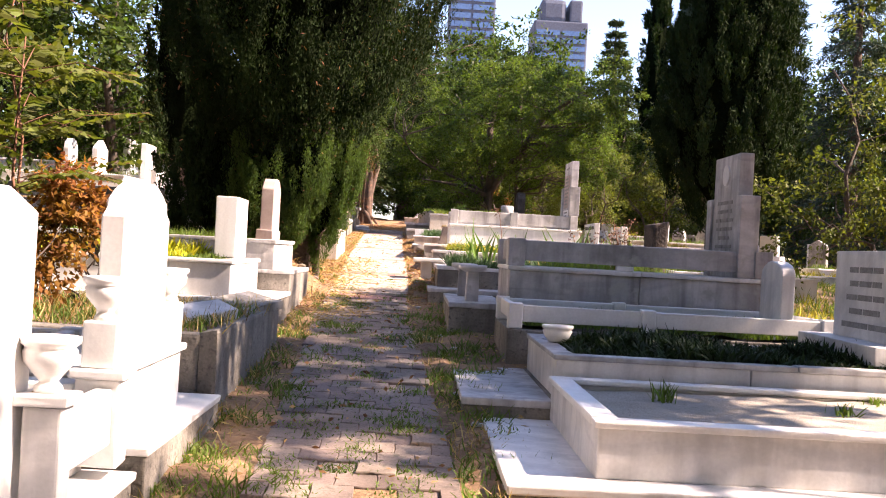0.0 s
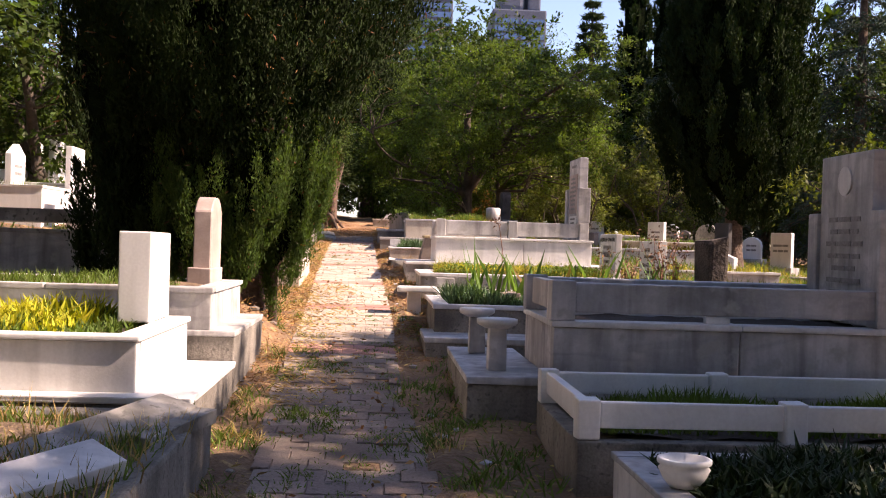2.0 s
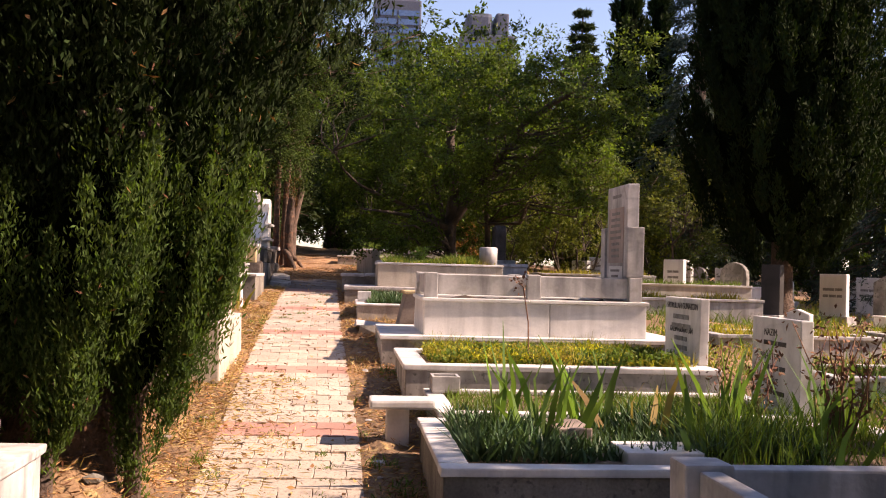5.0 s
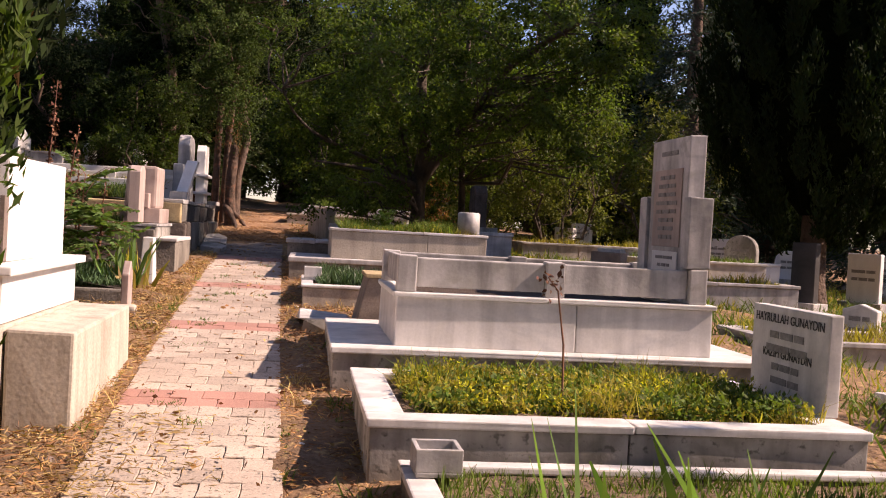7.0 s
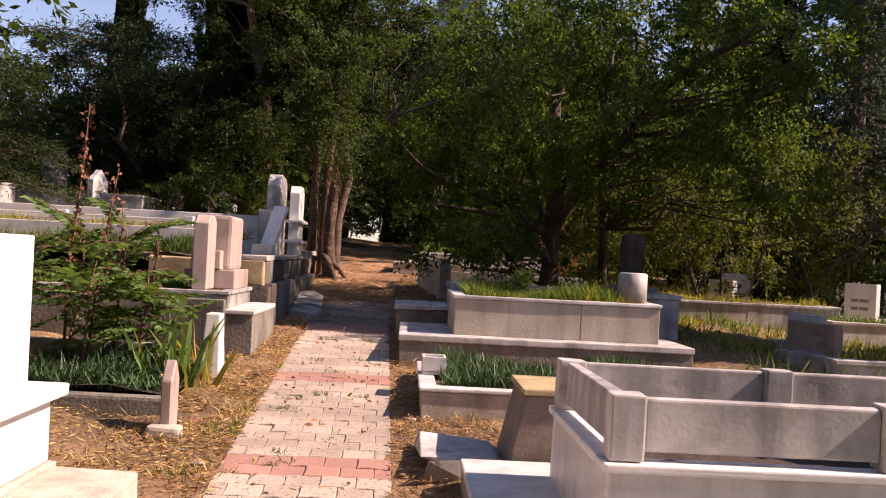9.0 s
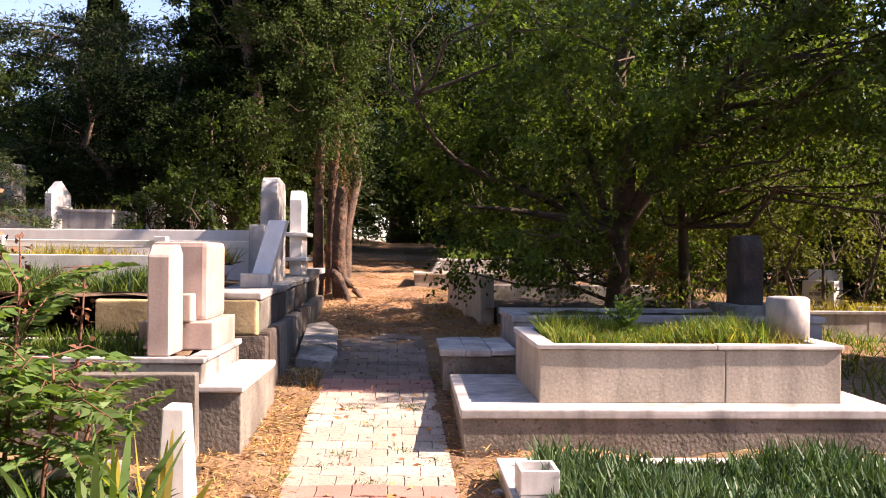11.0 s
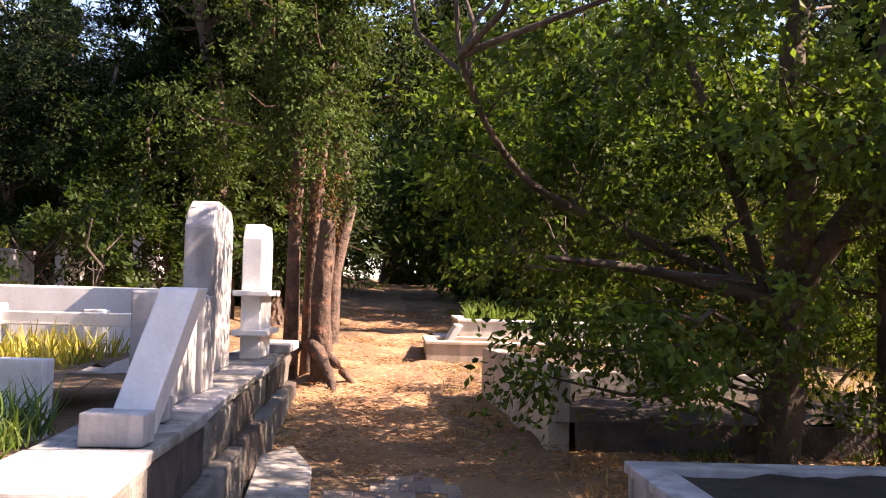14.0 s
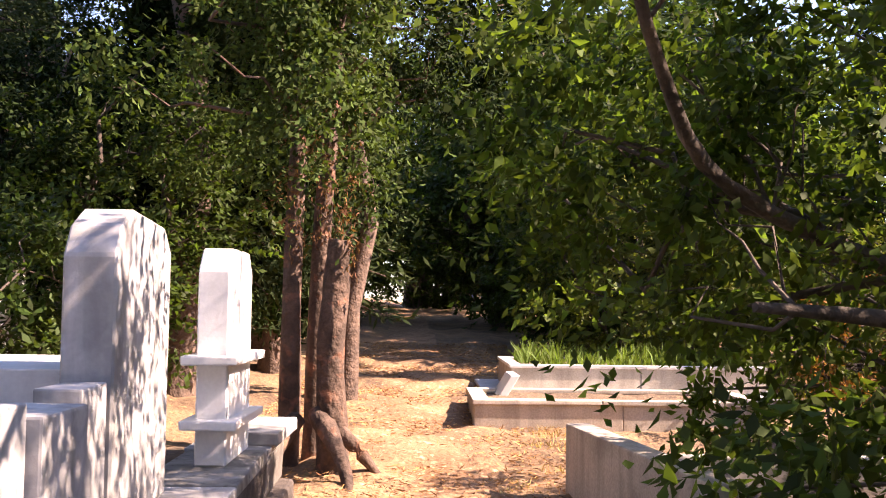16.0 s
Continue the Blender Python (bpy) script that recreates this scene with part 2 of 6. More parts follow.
def ground_z(x, y):
    """Height of the ground: it climbs along the path, rises to the left and falls off to the right."""
    z = float(np.interp(y, GY, GZ))
    if -2.6 < x < -0.9:
        z += 0.30 * min(1.0, (-0.9 - x) / 0.35) * math.exp(-((x + 1.4) / 0.7) ** 2 - ((y - 10.95) / 0.55) ** 2)
    return z + min(0.9, 0.10 * max(0.0, -x - 1.7)) - min(1.0, 0.085 * max(0.0, x - 3.0))


def origin(ob):
    v = Vector((0, 0, 0))
    while ob:
        v += ob.location
        ob = ob.parent
    return v


def link_mesh(name, me, mat, parent=None, label=""):
    ob = new(name, me)
    if mat and not me.materials:
        me.materials.append(mat)
    if parent:
        ob.parent = parent
    if label:
        ob["label"] = label
    return ob


def part(name, bm, mat, parent, label=""):
    """Links a bmesh given in world coordinates as one mesh under a thing."""
    bm.transform(Matrix.Translation(-origin(parent)))
    me = bpy.data.meshes.new(name)
    bm.to_mesh(me)
    bm.free()
    return link_mesh(name, me, mat, parent, label)


def thing(name, x, y, z, label, category, group=""):
    ob = new(name)
    ob.location = (x, y, z)
    ob.empty_display_size = 0.2
    return tagged(ob, label, category, group)


def box_bm(x0, x1, y0, y1, z0, z1, bevel=0.008, jitter=0.0, taper=0.0):
    bm = bmesh.new()
    bmesh.ops.create_cube(bm, size=1.0)
    cx, cy, cz = (x0 + x1) / 2, (y0 + y1) / 2, (z0 + z1) / 2
    for v in bm.verts:
        k = 1.0 - taper if v.co.z > 0 else 1.0
        v.co = Vector((cx + v.co.x * (x1 - x0) * k, cy + v.co.y * (y1 - y0) * k, cz + v.co.z * (z1 - z0)))
        if jitter:
            v.co += Vector(rng.uniform(-jitter, jitter, 3))
    if bevel:
        b = min(bevel, 0.3 * min(x1 - x0, y1 - y0, z1 - z0))
        bmesh.ops.bevel(bm, geom=list(bm.edges), offset=b, segments=2, profile=0.6, affect="EDGES")
    return bm


def box(name, parent, mat, x0, x1, y0, y1, z0, z1, label="", bevel=0.008, jitter=0.003, taper=0.0):
    return part(name, box_bm(x0, x1, y0, y1, z0, z1, bevel, jitter, taper), mat, parent, label)


def prism_x(name, parent, mat, x0, x1, outline, label="", bevel=0.008):
    """A slab standing in the plane of y and z, from an outline of (y, z), between x0 and x1."""
    bm = bmesh.new()
    a = [bm.verts.new((x0, y, z)) for y, z in outline]
    c = [bm.verts.new((x1, y, z)) for y, z in outline]
    n = len(outline)
    bm.faces.new(a[::-1])
    bm.faces.new(c)
    for i in range(n):
        bm.faces.new((a[i], a[(i + 1) % n], c[(i + 1) % n], c[i]))
    bmesh.ops.recalc_face_normals(bm, faces=bm.faces)
    if bevel:
        bmesh.ops.bevel(bm, geom=list(bm.edges), offset=bevel, segments=1, affect="EDGES")
    return part(name, bm, mat, parent, label)


def lathe_bm(cx, cy, profile, sides=20):
    """profile: (radius, z), from the bottom up."""
    bm = bmesh.new()
    rings = []
    for r, z in profile:
        rings.append([bm.verts.new((cx + r * math.cos(2 * math.pi * i / sides), cy + r * math.sin(2 * math.pi * i / sides), z)) for i in range(sides)])
    for a, c in zip(rings, rings[1:]):
        for i in range(sides):
            bm.faces.new((a[i], a[(i + 1) % sides], c[(i + 1) % sides], c[i]))
    bm.faces.new(rings[0][::-1])
    bm.faces.new(rings[-1])
    for f in bm.faces:
        f.smooth = True
    return bm


def array_mesh(name, verts, quads):
    """A mesh from arrays: verts (n, 3), quads (m, 4)."""
    me = bpy.data.meshes.new(name)
    verts = np.ascontiguousarray(verts, dtype=np.float32)
    quads = np.ascontiguousarray(quads, dtype=np.int32)
    me.vertices.add(len(verts))
    me.vertices.foreach_set("co", verts.ravel())
    me.loops.add(quads.size)
    me.loops.foreach_set("vertex_index", quads.ravel())
    me.polygons.add(len(quads))
    me.polygons.foreach_set("loop_start", np.arange(0, quads.size, 4, dtype=np.int32))
    me.update(calc_edges=True)
    return me


def unit(v):
    return v / np.maximum(np.linalg.norm(v, axis=1, keepdims=True), 1e-6)


def leaf_arrays(p, d, length, width, fold=0.25, face=None):
    """Rhombic leaves, with base p, direction d, per-leaf length and width; face: the way that their upper sides look."""
    n = len(p)
    d = unit(d)
    r = unit(np.cross(d, rng.normal(size=(n, 3)) if face is None else face))
    u = np.cross(d, r)
    L, W = np.asarray(length).reshape(-1, 1), np.asarray(width).reshape(-1, 1)
    mid = p + d * L * 0.45 + u * W * fold
    v = np.stack([p, mid + r * W * 0.5, p + d * L, mid - r * W * 0.5], axis=1).reshape(-1, 3)
    return v, np.arange(4 * n).reshape(-1, 4)


def blade_arrays(p, d, length, width, bend):
    """Grass blades of two tapering pieces, rooted at p, growing along d and bending over."""
    n = len(p)
    d = unit(d)
    L, W = np.asarray(length).reshape(-1, 1), np.asarray(width).reshape(-1, 1)
    side = unit(np.cross(d, rng.normal(size=(n, 3))))
    lean = np.cross(side, d)
    lean[:, 2] = -np.abs(lean[:, 2]) * 0.3
    B = np.asarray(bend).reshape(-1, 1)
    m = p + d * L * 0.55 + lean * L * B * 0.3
    t = p + d * L * (1 - 0.3 * B) + lean * L * B
    v = np.stack([p - side * W / 2, p + side * W / 2, m + side * W * 0.4, m - side * W * 0.4, t + side * W * 0.06, t - side * W * 0.06], axis=1).reshape(-1, 3)
    i = np.arange(n)[:, None] * 6
    q = np.concatenate([i + np.array([[0, 1, 2, 3]]), i + np.array([[3, 2, 4, 5]])], axis=1).reshape(-1, 4)
    return v, q


def tube(bm, pts, radii, sides=8):
    """A tapering limb along pts, added to bm."""
    pts = [Vector(p) for p in pts]
    rings = []
    for i, p in enumerate(pts):
        d = (pts[min(i + 1, len(pts) - 1)] - pts[max(i - 1, 0)]).normalized()
        a = d.orthogonal().normalized() if abs(d.z) < 0.98 else Vector((1, 0, 0))
        a = (a - d * a.dot(d)).normalized()
        c = d.cross(a)
        rings.append([bm.verts.new(p + (a * math.cos(2 * math.pi * k / sides) + c * math.sin(2 * math.pi * k / sides)) * radii[i] * (1 + 0.12 * math.sin(3 * k + i))) for k in range(sides)])
    for r0, r1 in zip(rings, rings[1:]):
        for k in range(sides):
            f = bm.faces.new((r0[k], r0[(k + 1) % sides], r1[(k + 1) % sides], r1[k]))
            f.smooth = True
    bm.faces.new(rings[-1])


def bent(a, b, n=5, wob=0.08):
    a, b = Vector(a), Vector(b)
    L = (b - a).length
    return [a.lerp(b, i / n) + (Vector(rng.normal(size=3)) * wob * L * math.sin(math.pi * i / n) if 0 < i < n else Vector()) for i in range(n + 1)]


def smooth_line(pts, steps=4):
    """A smooth curve through pts."""
    p = [Vector(q) for q in pts]
    p = [p[0] * 2 - p[1], *p, p[-1] * 2 - p[-2]]
    out = []
    for a, b, c, d in zip(p, p[1:], p[2:], p[3:]):
        for i in range(steps):
            u = i / steps
            out.append(0.5 * (2 * b + (c - a) * u + (2 * a - 5 * b + 4 * c - d) * u * u + (3 * b - a - 3 * c + d) * u ** 3))
    return out + [p[-2]]


# ---- plants ----


def leaves_part(name, parent, mat, p, d, length, width, label="", face=None):
    v, q = leaf_arrays(p - np.array(origin(parent)), d, length, width, 0.25, face)
    return link_mesh(name, array_mesh(name, v, q), mat, parent, label)


def sprays(pts, cen, per, reach, droop):
    """Leaf places, directions and facings on short twigs that spread outward from each clump's middle."""
    n, tw = len(pts), max(3, per // 12)
    k = max(1, per // tw)
    out = unit(pts - cen)[:, None, :]
    way = out * 0.7 + rng.normal(size=(n, tw, 3)) * np.array((0.8, 0.8, 0.42)) + np.array((0, 0, -0.15 * droop))
    way = way / np.linalg.norm(way, axis=2, keepdims=True)
    ln = (reach[:, None] * rng.uniform(0.6, 1.25, (n, tw)))[..., None, None]
    s = rng.uniform(0.05, 1.0, (n, tw, k, 1))
    p = pts[:, None, None, :] + way[:, :, None, :] * ln * s + rng.normal(size=(n, tw, k, 3)) * ln * 0.10
    p[..., 2:] -= droop * 0.3 * ln * s * s
    d = way[:, :, None, :] * 0.6 + rng.normal(size=p.shape) * 0.6 + np.array((0, 0, -0.35 * droop))
    face = np.array((0, 0, 1.0)) + out[:, :, None, :] * 0.5 + rng.normal(size=p.shape) * 0.5
    return p.reshape(-1, 3), d.reshape(-1, 3), face.reshape(-1, 3)


def broadleaf(x, y, height, radius, base, clumps, per, leaf, mat, bark, label, stems=1, name="tree", category="tree", trunk_r=0.14, squash=1.0, centre=(0, 0), droop=0.5, spread=1.0, boughs=(), wob=0.035, reach=0.42, limbs=(), tufts=0.17, twig=0.012):
    """A broadleaf tree: stems, forking limbs and boughs that carry clumps of leafy twigs, with gaps between them."""
    z0 = ground_z(x, y)
    t = thing(name, x, y, z0, label, category)
    bm = bmesh.new()
    cen = np.array((x + centre[0], y + centre[1], z0 + (base + height) / 2))
    half = (height - base) / 2
    shape = np.array((radius, radius * squash, half))
    nb = max(7, clumps // 7)
    arms = unit(rng.normal(size=(nb, 3))) * rng.uniform(0.45, 0.95, (nb, 1))
    loose = clumps // 5
    pts = arms[rng.integers(0, nb, clumps - loose)] + rng.normal(size=(clumps - loose, 3)) * tufts
    pts = np.concatenate([pts, unit(rng.normal(size=(loose, 3))) * (rng.uniform(0.1, 1.0, (loose, 1)) ** 0.6)])
    pts = cen + pts * shape
    if len(boughs):
        pts = np.concatenate([pts, np.array(boughs)])
        clumps = len(pts)
    forks = []
    for s in range(0 if limbs else stems):
        a = 2 * math.pi * s / max(stems, 1) + 0.7
        off = Vector((math.cos(a), math.sin(a), 0)) * (0.22 if stems > 1 else 0)
        foot = Vector((x, y, z0 - 0.05)) + off * 0.6
        head = Vector((x, y, z0)) + off * (3.0 + 2 * s) * spread + Vector((centre[0] * 0.6, centre[1] * 0.6, height * 0.8))
        path = bent(foot, head, 7, wob)
        tube(bm, path, [trunk_r * (1.25 if i == 0 else 1 - i / 9) / math.sqrt(stems) * 1.15 for i in range(8)], 9)
        forks += path[2:]
    for r0, r1, *line in limbs:
        line = smooth_line(line)
        n = len(line) - 1
        tube(bm, line, [r0 + (r1 - r0) * i / n for i in range(n + 1)], 9)
        forks += [Vector(q) for q in line[1:]]
    for c in [*(cen + arms * shape), *pts[:: max(1, clumps // 40)], *[np.array(b) for b in boughs[::3]]]:
        c = Vector(c)
        f = min(forks, key=lambda q: (q - c).length + max(0, q.z - c.z + 0.3) * 3)
        r = max(0.007, twig * (c - f).length)
        tube(bm, bent(f, c, 4, 0.09), [r, r * 0.8, r * 0.6, r * 0.45, r * 0.25], 5)
    part("trunk", bm, bark, t)
    far = rng.uniform(0.6, 1.3, clumps) * reach * (radius / 2.2) ** 0.5
    p, d, face = sprays(pts, cen, per, far, droop)
    k = len(p)
    leaves_part("crown", t, mat, p, d, rng.uniform(0.7, 1.3, k) * leaf, rng.uniform(0.42, 0.66, k) * leaf, face=face)
    return t


def cypress(x, y, height, radius, base, plumes, per, mat, label, spray=0.11, profile=0.8, trunk_r=0.17, lean=(0, 0), dead=0, name="cypress_tree", foot=(5.0, 0.35), cones=0, bias=0.9, fluff=0.115):
    """A dense columnar cypress: trunk, near-black core painted as inner shade, and upright plumes of scaly sprays."""
    z0 = ground_z(x, y)
    t = thing(name, x, y, z0, label, "tree")
    bm = bmesh.new()
    tube(bm, [(x, y, z0 - 0.05), (x, y, z0 + 0.4), (x + lean[0] * 0.5, y + lean[1] * 0.5, z0 + height * 0.5), (x + lean[0], y + lean[1], z0 + height * 0.92)], [trunk_r * 1.3, trunk_r, trunk_r * 0.6, 0.03], 10)
    part("trunk", bm, BARK, t)
    h = rng.uniform(0, 1, plumes) ** bias
    rad = radius * np.minimum(1.0, (h * foot[0] + foot[1])) * (1 - h ** 2.6) ** 0.75
    a = rng.uniform(0, 2 * math.pi, plumes)
    rr = rad * rng.uniform(0.74, 1.07, plumes)
    zc = z0 + base + h * (height - base)
    pc = np.stack([x + lean[0] * h + rr * np.cos(a), y + lean[1] * h + rr * np.sin(a), zc], axis=1)
    out = np.stack([np.cos(a) * 0.22, np.sin(a) * 0.22, np.ones(plumes)], axis=1)
    ln = rng.uniform(0.5, 1.1, plumes) * (0.45 + 0.22 * radius)
    s = rng.uniform(0, 1, (plumes, per))
    w = (fluff * np.sin(np.pi * np.clip(s * 0.92 + 0.08, 0, 1)) ** 0.7)[..., None] * ln[:, None, None]
    p = pc[:, None, :] + out[:, None, :] * (s[..., None] - 0.4) * ln[:, None, None] + rng.normal(size=(plumes, per, 3)) * w * np.array((0.85, 0.85, 0.5))
    d = out[:, None, :] + rng.normal(size=(plumes, per, 3)) * 0.45
    k = plumes * per
    p, d = p.reshape(-1, 3), d.reshape(-1, 3)
    L = rng.uniform(0.6, 1.35, k) * spray
    leaves_part("crown", t, mat, p, d, L, L * 0.28)
    # opaque core whose dark colour stands for shade between the plumes
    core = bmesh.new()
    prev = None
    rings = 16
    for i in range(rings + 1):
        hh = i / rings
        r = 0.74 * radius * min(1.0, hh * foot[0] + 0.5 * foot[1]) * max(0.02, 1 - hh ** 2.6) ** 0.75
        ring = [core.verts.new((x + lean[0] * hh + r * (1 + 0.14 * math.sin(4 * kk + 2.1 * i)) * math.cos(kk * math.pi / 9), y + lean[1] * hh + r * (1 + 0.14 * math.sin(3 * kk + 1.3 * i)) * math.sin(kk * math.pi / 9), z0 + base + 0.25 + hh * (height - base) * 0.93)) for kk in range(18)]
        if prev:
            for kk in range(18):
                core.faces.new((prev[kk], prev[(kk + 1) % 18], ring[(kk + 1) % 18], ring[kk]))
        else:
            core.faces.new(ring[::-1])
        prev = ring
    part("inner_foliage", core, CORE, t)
    if dead:
        sel = rng.integers(0, k, dead)
        leaves_part("browned_sprays", t, L_DEAD, p[sel] + rng.normal(size=(dead, 3)) * 0.03, d[sel] + np.array((0, 0, -1.2)), L[sel] * 1.3, L[sel] * 0.3, "browned dead sprays")
    if cones:
        bm = bmesh.new()
        order = np.argsort(-p[:, 2] + rng.uniform(0, 0.5, k))[: cones * 40 : 40]
        for q in p[order]:
            bmesh.ops.create_icosphere(bm, subdivisions=1, radius=float(rng.uniform(0.015, 0.023)), matrix=Matrix.Translation(Vector(q)))
        part("cones", bm, BARK_RED, t, "round woody tan cones")["kind"] = "stuff"
    return t


def conifer(x, y, height, radius, base, tiers, per, mat, label, needle=0.16, droop=-0.15, name="conifer", flat=False):
    """A conifer with whorls of spreading boughs."""
    z0 = ground_z(x, y)
    t = thing(name, x, y, z0, label, "tree")
    bm = bmesh.new()
    tube(bm, [(x, y, z0 - 0.05), (x, y, z0 + height * 0.5), (x, y, z0 + height * 0.98)], [0.05 + height * 0.018, 0.03 + height * 0.010, 0.02], 9)
    P, D = [], []
    for i in range(tiers):
        h = (i + rng.uniform(0, 0.7)) / tiers
        z = z0 + base + h * (height - base)
        n = 7 if not flat else 6
        for j in range(n):
            a = 2 * math.pi * (j + rng.uniform(0, 0.8)) / n
            R = radius * ((1 - h) ** 0.8 if not flat else (1 - 0.6 * h)) * rng.uniform(0.7, 1.1) + 0.12
            tip = np.array((x + R * math.cos(a), y + R * math.sin(a), z + droop * R))
            rootp = np.array((x, y, z + 0.04))
            tube(bm, [rootp, (rootp + tip) / 2 + np.array((0, 0, 0.08 * R)), tip], [0.012 + 0.012 * R, 0.008 + 0.006 * R, 0.005], 4)
            s = rng.uniform(0.12, 1, per) ** 0.7
            w = 0.34 * R * (1.08 - s)[:, None] + 0.04
            p = rootp + (tip - rootp) * s[:, None] + rng.normal(size=(per, 3)) * w * np.array((0.8, 0.8, 0.22))
            p[:, 2] += 0.08 * R * np.sin(np.pi * s)
            P.append(p)
            D.append((tip - rootp)[None] / R + rng.normal(size=(per, 3)) * 0.7 + np.array((0, 0, -0.2)))
    part("trunk", bm, BARK, t)
    p, d = np.concatenate(P), np.concatenate(D)
    k = len(p)
    L = rng.uniform(0.6, 1.3, k) * needle
    leaves_part("crown", t, mat, p, d, L, L * 0.2)
    return t


def field(name, label, category, mat, x0, x1, y0, y1, z, n, h, width, bend=0.5, upright=1.0, keep=None, kind="stuff", clump=0.0):
    """Blades or finger leaves over a rectangle, as one object."""
    p = np.stack([rng.uniform(x0, x1, n), rng.uniform(y0, y1, n), np.zeros(n)], axis=1)
    if clump:
        c = np.stack([rng.uniform(x0, x1, max(3, n // 40)), rng.uniform(y0, y1, max(3, n // 40))], axis=1)
        p[:, :2] = c[rng.integers(0, len(c), n)] + rng.normal(size=(n, 2)) * clump
        p[:, 0] = np.clip(p[:, 0], x0, x1)
        p[:, 1] = np.clip(p[:, 1], y0, y1)
    if keep is not None:
        p = p[keep(p[:, 0], p[:, 1])]
        n = len(p)
    p[:, 2] = [ground_z(a, b) - 0.01 if z is None else z for a, b in p[:, :2]]
    d = rng.normal(size=(n, 3)) * 0.35
    d[:, 2] = upright
    patch = 0.6 + 0.8 * (0.5 + 0.5 * np.sin(p[:, 0] * 5.1 + 1.3 * np.sin(p[:, 1] * 4.3)))
    o = np.array(((x0 + x1) / 2, (y0 + y1) / 2, z if z is not None else ground_z((x0 + x1) / 2, (y0 + y1) / 2)))
    v, q = blade_arrays(p - o, d, rng.uniform(0.5, 1.2, n) * h * patch, rng.uniform(0.7, 1.3, n) * width, rng.uniform(0.1, 1.0, n) * bend)
    ob = link_mesh(name, array_mesh(name, v, q), mat)
    ob.location = o
    return tagged(ob, label, category, kind=kind)


def scatter(name, label, category, mat, x0, x1, y0, y1, n, length, width, keep=None, lift=0.006):
    """Fallen needles and leaves lying on the ground."""
    p = np.stack([rng.uniform(x0, x1, n), rng.uniform(y0, y1, n), np.zeros(n)], axis=1)
    if keep is not None:
        p = p[keep(p[:, 0], p[:, 1])]
        n = len(p)
    p[:, 2] = [ground_z(a, b) + lift for a, b in p[:, :2]]
    p[:, 2] += rng.uniform(0, 0.02, n)
    d = rng.normal(size=(n, 3))
    d[:, 2] *= 0.25
    v, q = leaf_arrays(p, d, rng.uniform(0.5, 1.4, n) * length, rng.uniform(0.6, 1.3, n) * width, 0.1)
    return tagged(link_mesh(name, array_mesh(name, v, q), mat), label, category, kind="stuff")


# ---- ground ----


def path_right(y):
    return float(np.interp(y, (-5, 4.1, 7.2, 9.1, 12.5, 14.7, 17.2, 21.5, 30, 60), (0.30, 0.22, 0.06, -0.06, -0.10, -0.17, -0.24, -0.33, -0.50, -0.9)))


xs = np.unique(np.concatenate([np.linspace(-400, -30, 9), np.linspace(-30, -5, 26), np.linspace(-5, 4, 91), np.linspace(4, 30, 27), np.linspace(30, 400, 9)]))
ys = np.unique(np.concatenate([np.linspace(-200, -10, 8), np.linspace(-10, 2, 13), np.linspace(2, 38, 301), np.linspace(38, 90, 40), np.linspace(90, 600, 12)]))
gx, gy = np.meshgrid(xs, ys)
gz = np.array([[ground_z(a, b) for a in xs] for b in ys])
pr = np.array([path_right(b) for b in ys])[:, None]
on_path = ((gx < pr + 0.02) & (gx > pr - 0.86)).astype(float)
bumpy = 0.018 * np.sin(gx * 7.1 + 2 * np.sin(gy * 3.7)) + 0.014 * np.sin(gy * 9.3 + 2.2 * np.sin(gx * 5.1)) + rng.normal(size=gx.shape) * 0.006
gz = gz + np.where((on_path > 0) & (gy < 25), -0.010, bumpy + 0.0)
for y_step in (28.6, 30.6, 32.8, 35.4):
    gz += np.where((gx > pr - 1.2) & (gx < pr + 0.15), 0.05 * np.clip((gy - y_step) / 0.15, 0, 1) * np.clip(1 - (gy - y_step) / 1.9, 0, 1), 0)
ny, nx = gx.shape
idx = np.arange(nx * ny).reshape(ny, nx)
quads = np.stack([idx[:-1, :-1], idx[:-1, 1:], idx[1:, 1:], idx[1:, :-1]], axis=-1).reshape(-1, 4)
ground = link_mesh("ground", array_mesh("ground", np.stack([gx, gy, gz], axis=-1).reshape(-1, 3), quads), GROUND)
ground.data.materials.append(DIRT)
mid_x, mid_y = (gx[:-1, :-1] + gx[1:, 1:]) / 2, (gy[:-1, :-1] + gy[1:, 1:]) / 2
edge = 0.12 * np.sin(mid_y * 2.3) + 0.06 * np.sin(mid_y * 7.1)
trod = (mid_x < pr[:-1] + 0.05 + edge) & (mid_x > pr[:-1] - 0.85 + edge * 0.7) & (mid_y > 25.2) & (mid_y < 70)
ground.data.polygons.foreach_set("material_index", trod.ravel().astype(np.int32))
ground.data.shade_smooth()
tagged(ground, "dry brown earth with needle litter and sparse grass", "ground", kind="structure")

# ---- graves: shared builders ----


def bed(parent, mat, x0, x1, y0, y1, z, amp=0.02, name="soil"):
    bm = bmesh.new()
    n, m = 14, 10
    g = [[bm.verts.new((x0 + (x1 - x0) * i / n, y0 + (y1 - y0) * j / m, z + amp * (math.sin(i * 1.7 + j) + math.cos(j * 2.3 - i * 0.6)) * 0.5 + float(rng.normal()) * amp * 0.25)) for i in range(n + 1)] for j in range(m + 1)]
    for j in range(m):
        for i in range(n):
            bm.faces.new((g[j][i], g[j][i + 1], g[j + 1][i + 1], g[j + 1][i])).smooth = True
    return part(name, bm, mat, parent)


